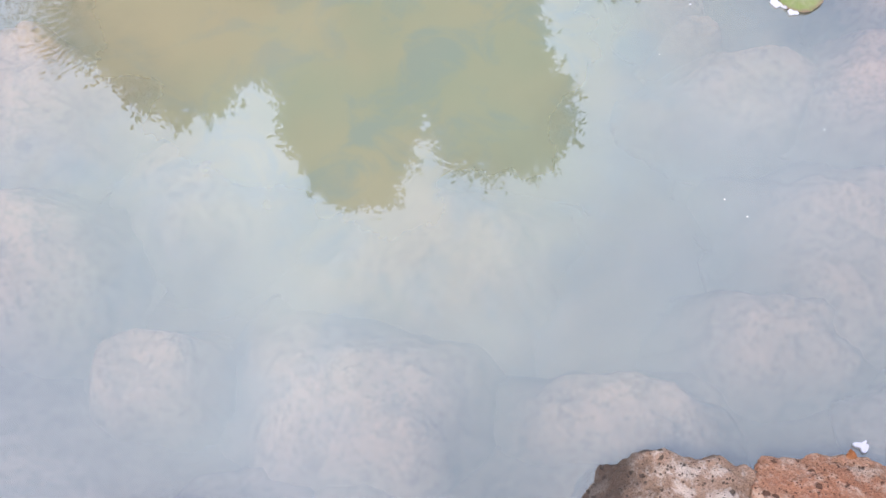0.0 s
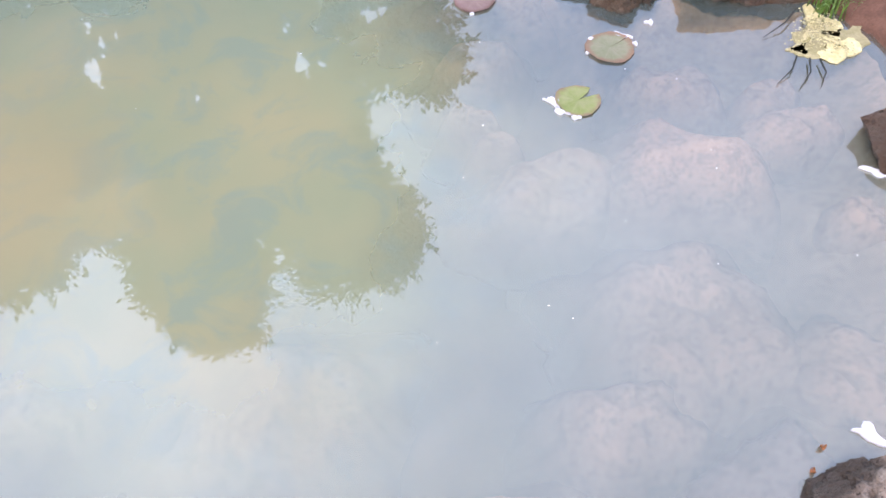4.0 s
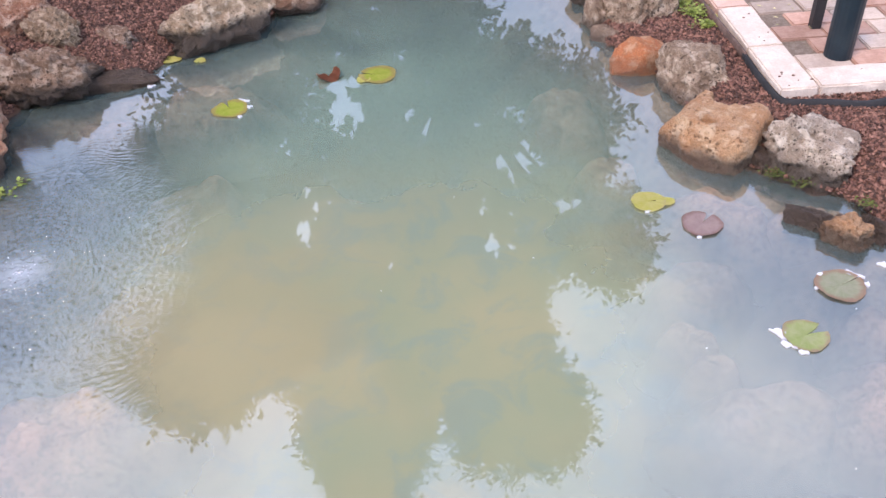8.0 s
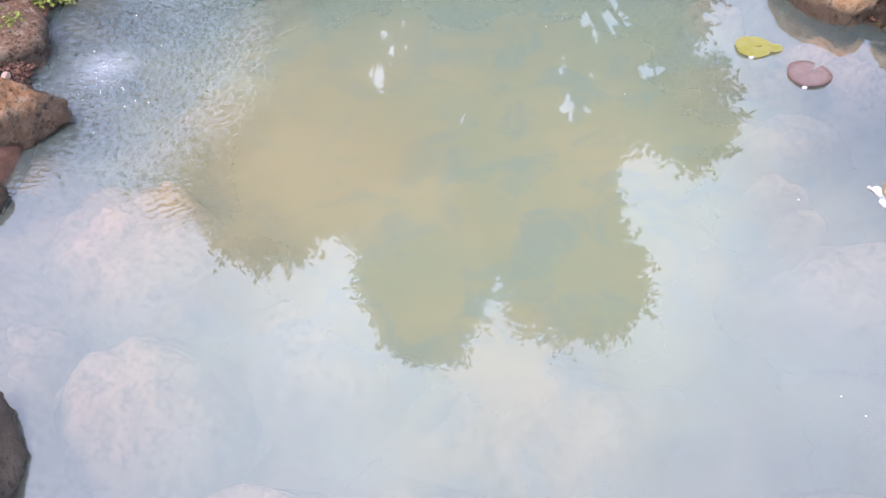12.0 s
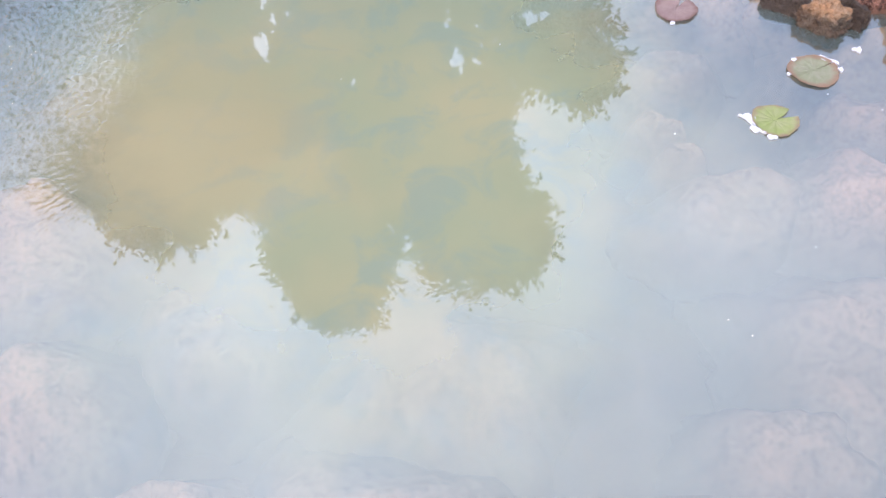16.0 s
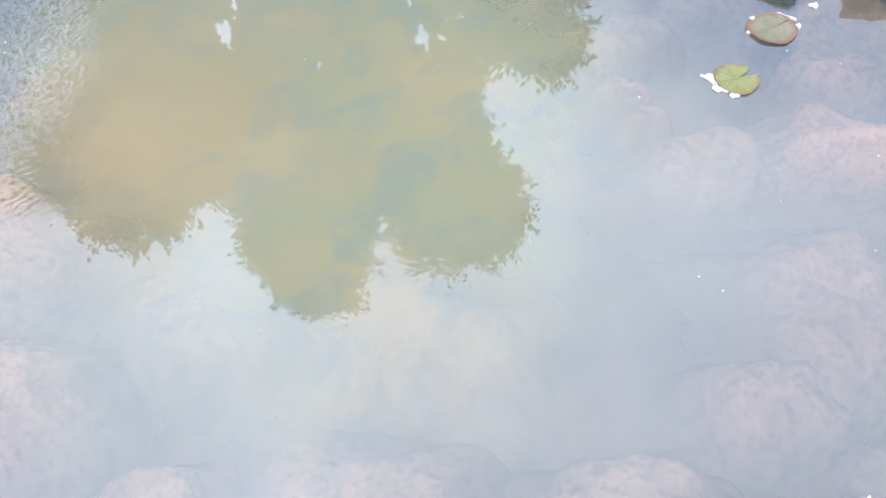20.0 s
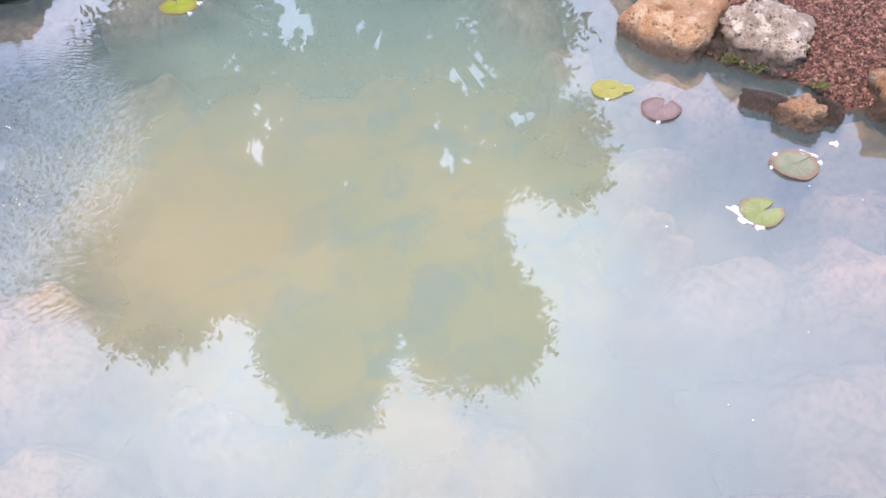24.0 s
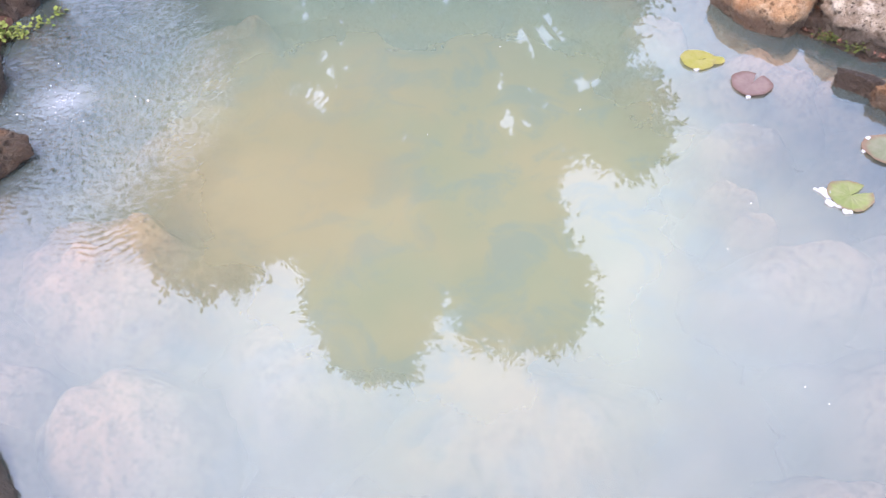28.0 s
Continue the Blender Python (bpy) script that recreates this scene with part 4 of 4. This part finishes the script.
for k in range(45):
    a, r = rnd.uniform(0, 6.28), abs(rnd.gauss(0, 0.05))
    made = bmesh.ops.create_icosphere(bm, subdivisions=1, radius=rnd.uniform(0.0010, 0.0028))["verts"]
    for v in made:
        v.co = Vector((v.co.x + SPLASH[0] + r * math.cos(a), v.co.y + SPLASH[1] + 1.2 * r * math.sin(a), v.co.z * 0.6 + 0.001))
tagged(new("splash_foam", from_bmesh("splash_foam", bm, GLARE_AND_FOAM, True)), "white bubbles welling up where the inlet pours in", "foam", kind="stuff")


# ---- plants ----
def leafy(name, label, category, material, spots_, size, seed, flat=0.5, kind=""):
    """Many small pointed leaves round the given places (x, y, z, spread, count)."""
    rnd = random.Random(seed)
    for x, y, z, spread, count in spots_:
        verts, faces = [], []
        for _ in range(count):
            a, t = rnd.uniform(0, 6.28), rnd.uniform(-1, 1) * (1 - flat)
            p = Vector((x + rnd.gauss(0, spread), y + rnd.gauss(0, spread), z + abs(rnd.gauss(0, spread * 0.4))))
            u = Vector((math.cos(a), math.sin(a), t)) * size * rnd.uniform(0.6, 1.3)
            w = Vector((-u.y, u.x, rnd.uniform(-0.3, 0.3) * size)) * 0.38
            i = len(verts)
            verts += [p, p + u * 0.5 + w + Vector((0, 0, size * 0.12)), p + u, p + u * 0.5 - w + Vector((0, 0, size * 0.12))]
            faces += [(i, i + 1, i + 2), (i, i + 2, i + 3)]
        tagged(new(name, mesh_of(name, verts, faces, material)), label, category, kind=kind)


leafy("creeping_plant", "bright green creeping plant by the edging", "plant", HERB, [(1.14, 3.82, 0.10, 0.03, 520), (1.175, 3.72, 0.10, 0.032, 560), (1.20, 3.62, 0.10, 0.03, 460), (1.23, 3.50, 0.10, 0.026, 360), (1.25, 3.38, 0.095, 0.02, 220)], 0.013, 1, kind="stuff")
leafy("moss_clump", "dark green moss on the red rock's foot", "moss", MOSS, [(-1.80, 2.645, 0.12, 0.028, 1100), (-1.75, 2.655, 0.08, 0.028, 900), (-1.70, 2.66, 0.03, 0.025, 500)], 0.009, 2, kind="stuff")
leafy("creeping_plant", "light green creeping plant hanging over the water", "plant", HERB, [(-1.82, 2.57, 0.08, 0.030, 260), (-1.72, 2.53, 0.06, 0.030, 280), (-1.62, 2.51, 0.03, 0.028, 240), (-1.56, 2.54, 0.012, 0.022, 60), (-1.50, 2.61, 0.004, 0.02, 24), (-1.45, 2.67, 0.003, 0.016, 14)], 0.019, 3, kind="stuff")
leafy("creeping_plant", "small green plant on the rock", "plant", HERB, [(-1.58, 2.24, 0.12, 0.02, 30), (-1.66, 2.32, 0.13, 0.03, 30)], 0.016, 4, kind="stuff")
leafy("creeping_plant", "bright green herb between rock and gravel", "plant", HERB, [(1.15, 0.33, 0.10, 0.02, 60), (1.20, 0.30, 0.09, 0.025, 70)], 0.016, 5, kind="stuff")
leafy("creeping_plant", "small yellow-green plant at the far bank", "plant", HERB, [(-1.64, 4.11, 0.22, 0.03, 60)], 0.03, 6, kind="stuff")
leafy("floating_weed", "yellow-green mat of floating weed", "water plant", DUCKWEED, [(1.75, 1.68, 0.004, 0.026, 260), (1.80, 1.73, 0.006, 0.026, 260), (1.80, 1.62, 0.004, 0.02, 120)], 0.007, 7, 0.95, kind="stuff")
leafy("floating_weed", "yellow-green mat of floating weed by the near rocks", "water plant", DUCKWEED, [(1.44, 0.59, 0.004, 0.024, 240), (1.39, 0.51, 0.004, 0.02, 180), (1.47, 0.67, 0.004, 0.014, 80)], 0.006, 8, 0.95, kind="stuff")
leafy("moss_clump", "moss on the wet ledge", "moss", MOSS, [(1.19, 2.36, 0.02, 0.02, 120), (1.25, 2.31, 0.02, 0.02, 80), (1.38, 2.13, 0.05, 0.015, 60)], 0.010, 9, kind="stuff")


def blades(name, label, x, y, z, count, length, spread, material, seed, droop=0.5, base=0.03):
    rnd = random.Random(seed)
    verts, faces = [], []
    for _ in range(count):
        a = rnd.uniform(0, 6.28)
        d = Vector((math.cos(a), math.sin(a), 0)) * rnd.uniform(0.2, 1) * spread
        p = Vector((x + rnd.gauss(0, base), y + rnd.gauss(0, base), z))
        w = Vector((-d.y, d.x, 0)).normalized() * 0.0035
        k = length * rnd.uniform(0.6, 1.1)
        i = len(verts)
        for f in (0, 0.35, 0.7, 1.0):
            q = p + d * f * f + Vector((0, 0, k * (f - droop * f * f)))
            verts += [q - w * (1 - f * 0.9), q + w * (1 - f * 0.9)]
        faces += [(i + 2 * s, i + 2 * s + 1, i + 2 * s + 3, i + 2 * s + 2) for s in range(3)]
    return tagged(new(name, mesh_of(name, verts, faces, material)), label, "grass")


blades("grass_tuft", "tuft of green grass by the large rock", 1.87, 1.80, 0.0, 90, 0.14, 0.06, GRASS, 1)
bm = bmesh.new()
for a, c_ in (((1.66, 1.62, 0.012), (1.55, 1.535, 0.004)), ((1.69, 1.60, 0.012), (1.60, 1.50, 0.004)), ((1.715, 1.59, 0.012), (1.66, 1.49, 0.004)), ((1.76, 1.80, 0.02), (1.62, 1.73, 0.006))):
    m_ = (Vector(a) + Vector(c_)) / 2 + Vector((0.012, -0.006, 0.006))
    tube(bm, [a, tuple(m_), c_], [0.0028, 0.0026, 0.001], 5)
tagged(new("weed_stalks", from_bmesh("weed_stalks", bm, STALK, True)), "thin dark stalks lying on the water", "water plant", kind="stuff")


# ---- gravel ----
def gravel(name, label, x0, y0, x1, y1, per_m2, seed, keep):
    """Loose angular pebbles lying on the ground."""
    g = np.random.default_rng(seed)
    count = int(per_m2 * (x1 - x0) * (y1 - y0))
    x, y = g.uniform(x0, x1, count), g.uniform(y0, y1, count)
    ok = keep(x, y) & (shore_distance(x, y) > 0.005)
    x, y = x[ok], y[ok]
    z = ground_height(x, y)
    chip = np.array([(1, 0, 0.1), (0.1, 1, -0.1), (-1, 0.1, 0), (0, -1, 0.15), (0.15, 0.1, 0.9), (-0.1, 0, -0.9)])
    tri = np.array([(0, 1, 4), (1, 2, 4), (2, 3, 4), (3, 0, 4), (1, 0, 5), (2, 1, 5), (3, 2, 5), (0, 3, 5)])
    m = len(x)
    size = (0.0026 + 0.0058 * g.random(m) ** 1.6)[:, None, None] * g.uniform(0.65, 1.35, (m, 1, 3))
    pts = chip[None] * size * g.uniform(0.75, 1.3, (m, 6, 1)) + size * g.uniform(-0.3, 0.3, (m, 6, 3))
    a = g.uniform(0, 6.283, m)
    ca, sa = np.cos(a)[:, None], np.sin(a)[:, None]
    px, py = pts[..., 0] * ca - pts[..., 1] * sa, pts[..., 0] * sa + pts[..., 1] * ca
    lift = g.uniform(-0.001, 0.008, m)
    verts = np.stack([px + x[:, None], py + y[:, None], pts[..., 2] + (z + lift)[:, None]], -1).reshape(-1, 3)
    faces = (tri[None] + 6 * np.arange(m)[:, None, None]).reshape(-1, 3)
    return tagged(new(name, mesh_of(name, verts.tolist(), faces.tolist(), GRAVEL)), label, "gravel", kind="stuff")


gravel("gravel", "red-brown lava gravel between rocks and kerb", 0.75, 2.0, 2.3, 4.6, 34000, 1, lambda x, y: ~((x > 1.30) & (y > 2.74)))
gravel("gravel", "red-brown lava gravel on the far bank", -2.3, 3.1, -0.4, 4.6, 26000, 2, lambda x, y: y > 3.0)
gravel("gravel", "dark red-brown gravel on the near bank", 0.9, -0.1, 1.7, 0.62, 42000, 3, lambda x, y: x > 0)
gravel("gravel", "red-brown gravel by the inlet", -2.1, 1.9, -1.5, 2.45, 30000, 4, lambda x, y: x < 0)


# ---- trees behind the pond, seen in its mirror ----
# openings through the crowns: x, z, half width, half height
GAPS = [(-0.84, 3.30, 0.20, 0.48), (0.40, 3.78, 0.44, 0.22), (1.16, 4.30, 0.38, 0.22), (0.92, 5.68, 0.30, 0.24), (-1.60, 5.14, 0.11, 0.24), (-1.40, 4.86, 0.08, 0.14), (-1.48, 4.52, 0.06, 0.12), (1.44, 2.28, 0.40, 0.30), (1.90, 5.06, 0.20, 0.12), (0.00, 9.32, 0.10, 0.28), (-0.24, 8.92, 0.07, 0.16)]
rnd = random.Random(77)
# small ragged holes, a few together
for _ in range(26):
    gx, gz = rnd.uniform(-2.2, 2.0), rnd.uniform(2.6, 6.4)
    GAPS += [(gx + rnd.gauss(0, 0.09), gz + rnd.gauss(0, 0.16), rnd.uniform(0.02, 0.05), rnd.uniform(0.03, 0.10)) for _ in range(6)]


def in_gap(x, y, z):
    """Which leaves would hang in an opening; openings follow the mirrored camera's line of sight."""
    low, x = z - (z + 1.62) / 9.1 * (y - 9.1), x * 9.1 / y
    ragged = np.sin(9 * x + 3 * np.sin(5 * low)) * np.sin(8 * low + 2 * np.sin(7 * x)) + 0.7 * np.sin(23 * x + 2 * np.sin(13 * low)) * np.sin(21 * low)
    out = np.zeros(x.shape, bool)
    for gx, gz, gw, gh in GAPS:
        out |= ((x - gx) / gw) ** 2 + ((low - gz) / gh) ** 2 < 0.85 + 0.75 * ragged
    return out


def leaves(g, p, along, least, most, slim):
    """Flat pointed leaves at the places p, roughly along the given ways."""
    m = len(p)
    u = along + 0.8 * g.normal(size=(m, 3))
    u *= (g.uniform(least, most, m) / np.linalg.norm(u, axis=1))[:, None]
    w = np.cross(u, g.normal(size=(m, 3)))
    w *= (slim * np.linalg.norm(u, axis=1) / np.linalg.norm(w, axis=1))[:, None]
    return np.stack([p - u, p + w - 0.1 * u, p + u, p - w - 0.1 * u], 1)


def ball(g, m):
    d = g.normal(size=(m, 3))
    return d / np.linalg.norm(d, axis=1)[:, None]


def tree(label, root, lobes, seed, depth=0.55, fine=1.0):
    """A tapered trunk, a limb to every lobe of the crown, and many small leaves in clumps with gaps."""
    rnd, g = random.Random(seed), np.random.default_rng(seed)
    ob = tagged(new("tree"), label, "tree")
    ob.matrix_world = pose(*root)
    base = Vector(root)
    tall = max(z for _, z, _, _ in lobes)
    fork = Vector((0.15 * fine, 0.0, 0.30 * tall))
    bm = bmesh.new()
    tube(bm, [(0, 0, -0.1), (0.05 * fine, 0.03, 0.5 * fork.z), tuple(fork)], [0.019 * tall, 0.015 * tall, 0.012 * tall], 12)
    part("trunk", bm, BARK, ob, "", True)
    found = []
    for cx, cz, rx, rz in lobes:
        cy = root[1] - 0.4 * fine + rnd.uniform(-0.15, 0.15)
        tip = Vector((cx, cy, cz + 0.5 * rz)) - base
        bend = (fork + tip) / 2 + Vector((rnd.uniform(-0.2, 0.2), 0.15, rnd.uniform(-0.1, 0.3)))
        bm = bmesh.new()
        tube(bm, [tuple(fork), tuple(bend), tuple(tip)], [0.008 * tall, 0.005 * tall, 0.0015 * tall], 7)
        for _ in range(9):
            a = Vector((cx + rnd.uniform(-0.3, 0.3) * rx, cy, cz + rnd.uniform(-0.5, 0.5) * rz)) - base
            d = Vector((rnd.gauss(0, 1), rnd.gauss(0, 0.6), rnd.gauss(0.3, 1))).normalized()
            tube(bm, [tuple(a), tuple(a + Vector((d.x * rx, d.y * depth, d.z * rz)) * 0.75)], [0.014 * fine, 0.004 * fine], 5)
        part("limb", bm, BARK, ob)
        size, mid, area = np.array([rx, depth, rz]), np.array([cx, cy, cz]), math.pi * rx * rz / fine ** 2
        # clumps of leaves all through the lobe
        m = int(2300 * area)
        clumps = mid + ball(g, max(30, int(38 * area))) * size * (1.06 * g.random((max(30, int(38 * area)), 1)) ** 0.42)
        found.append(leaves(g, clumps[g.integers(0, len(clumps), m)] + 0.095 * fine * g.normal(size=(m, 3)), np.zeros((m, 3)), 0.03 * fine, 0.065 * fine, 0.5))
        # sprays that stand out from its edge
        sprays = int(46 * (rx + rz) / fine)
        way = ball(g, sprays)
        start = mid + 0.86 * way * size
        way = way + 0.5 * g.normal(size=(sprays, 3))
        way *= (g.uniform(0.16, 0.50, sprays) * fine / np.linalg.norm(way, axis=1))[:, None]
        which = np.repeat(np.arange(sprays), 15)
        at = start[which] + way[which] * np.tile(np.arange(15) / 14, sprays)[:, None] + 0.035 * fine * g.normal(size=(len(which), 3))
        found.append(leaves(g, at, way[which] * (2.5 / fine), 0.036 * fine, 0.07 * fine, 0.5))
        # thick tufts that break up its outline
        tufts = int(7 * (rx + rz) / fine)
        way = ball(g, tufts)
        centres = mid + way * size * g.uniform(0.92, 1.10, (tufts, 1))
        which = np.repeat(np.arange(tufts), 90)
        spread = np.repeat(g.uniform(0.06, 0.15, tufts), 90)[:, None] * fine
        found.append(leaves(g, centres[which] + spread * g.normal(size=(len(which), 3)), way[which], 0.03 * fine, 0.065 * fine, 0.5))
        # broad overlapping leaves in its shaded middle
        m = int(150 * area)
        found.append(leaves(g, mid + 0.80 * ball(g, m) * size * g.random((m, 1)) ** 0.45, np.zeros((m, 3)), 0.09 * fine, 0.16 * fine, 0.6))
    quads = np.concatenate(found)
    mid = quads.mean(1)
    quads = quads[~in_gap(mid[:, 0], mid[:, 1], mid[:, 2])] - np.array(root)
    faces = np.arange(4 * len(quads)).reshape(-1, 4)
    crown = new("crown", mesh_of("crown", quads.reshape(-1, 3).tolist(), faces.tolist(), FOLIAGE))
    crown.parent = ob
    return ob


tree("tall dark green garden tree behind the pond", (0.3, 9.5, 0.05), [(-1.32, 9.52, 0.81, 1.61), (-1.80, 9.12, 0.39, 1.04), (-1.48, 10.22, 0.60, 1.25), (-0.90, 10.02, 0.50, 1.14), (-0.10, 8.62, 0.48, 0.95), (0.90, 9.32, 0.66, 1.29), (1.76, 9.58, 0.68, 1.14), (1.20, 8.22, 0.62, 1.14), (-0.80, 7.62, 1.46, 1.33), (0.64, 7.42, 1.05, 1.14), (0.20, 5.82, 1.55, 1.23), (-1.20, 5.82, 1.36, 1.33), (0.60, 4.52, 1.16, 0.76), (-1.00, 4.22, 1.26, 0.95), (-0.20, 3.12, 0.87, 0.76), (0.24, 2.32, 0.54, 0.57), (-1.10, 2.32, 0.68, 0.49), (2.20, 5.58, 0.74, 0.65), (2.48, 5.86, 0.52, 0.34), (1.76, 4.52, 0.70, 0.63), (1.92, 3.58, 0.43, 0.57), (1.10, 3.10, 0.58, 0.53)], 3)
tree("dark green garden tree with a lower crown", (-2.05, 9.5, 0.05), [(-3.76, 7.52, 0.81, 1.18), (-3.32, 7.62, 0.50, 1.04), (-3.00, 7.02, 0.81, 0.95), (-2.50, 6.22, 0.97, 1.61), (-4.20, 6.22, 0.70, 1.33), (-3.20, 5.02, 1.16, 1.29), (-2.40, 4.02, 0.97, 0.95), (-2.00, 3.02, 0.78, 0.76), (-4.80, 6.52, 0.54, 0.80)], 4)
tree("low dense shrub behind the pond", (-0.5, 5.6, 0.0), [(-0.95, 0.5, 0.40, 0.4), (0.0, 0.35, 0.30, 0.28), (-0.4, 0.18, 0.3, 0.2), (-1.3, 0.40, 0.3, 0.3)], 5, 0.2, 0.4)
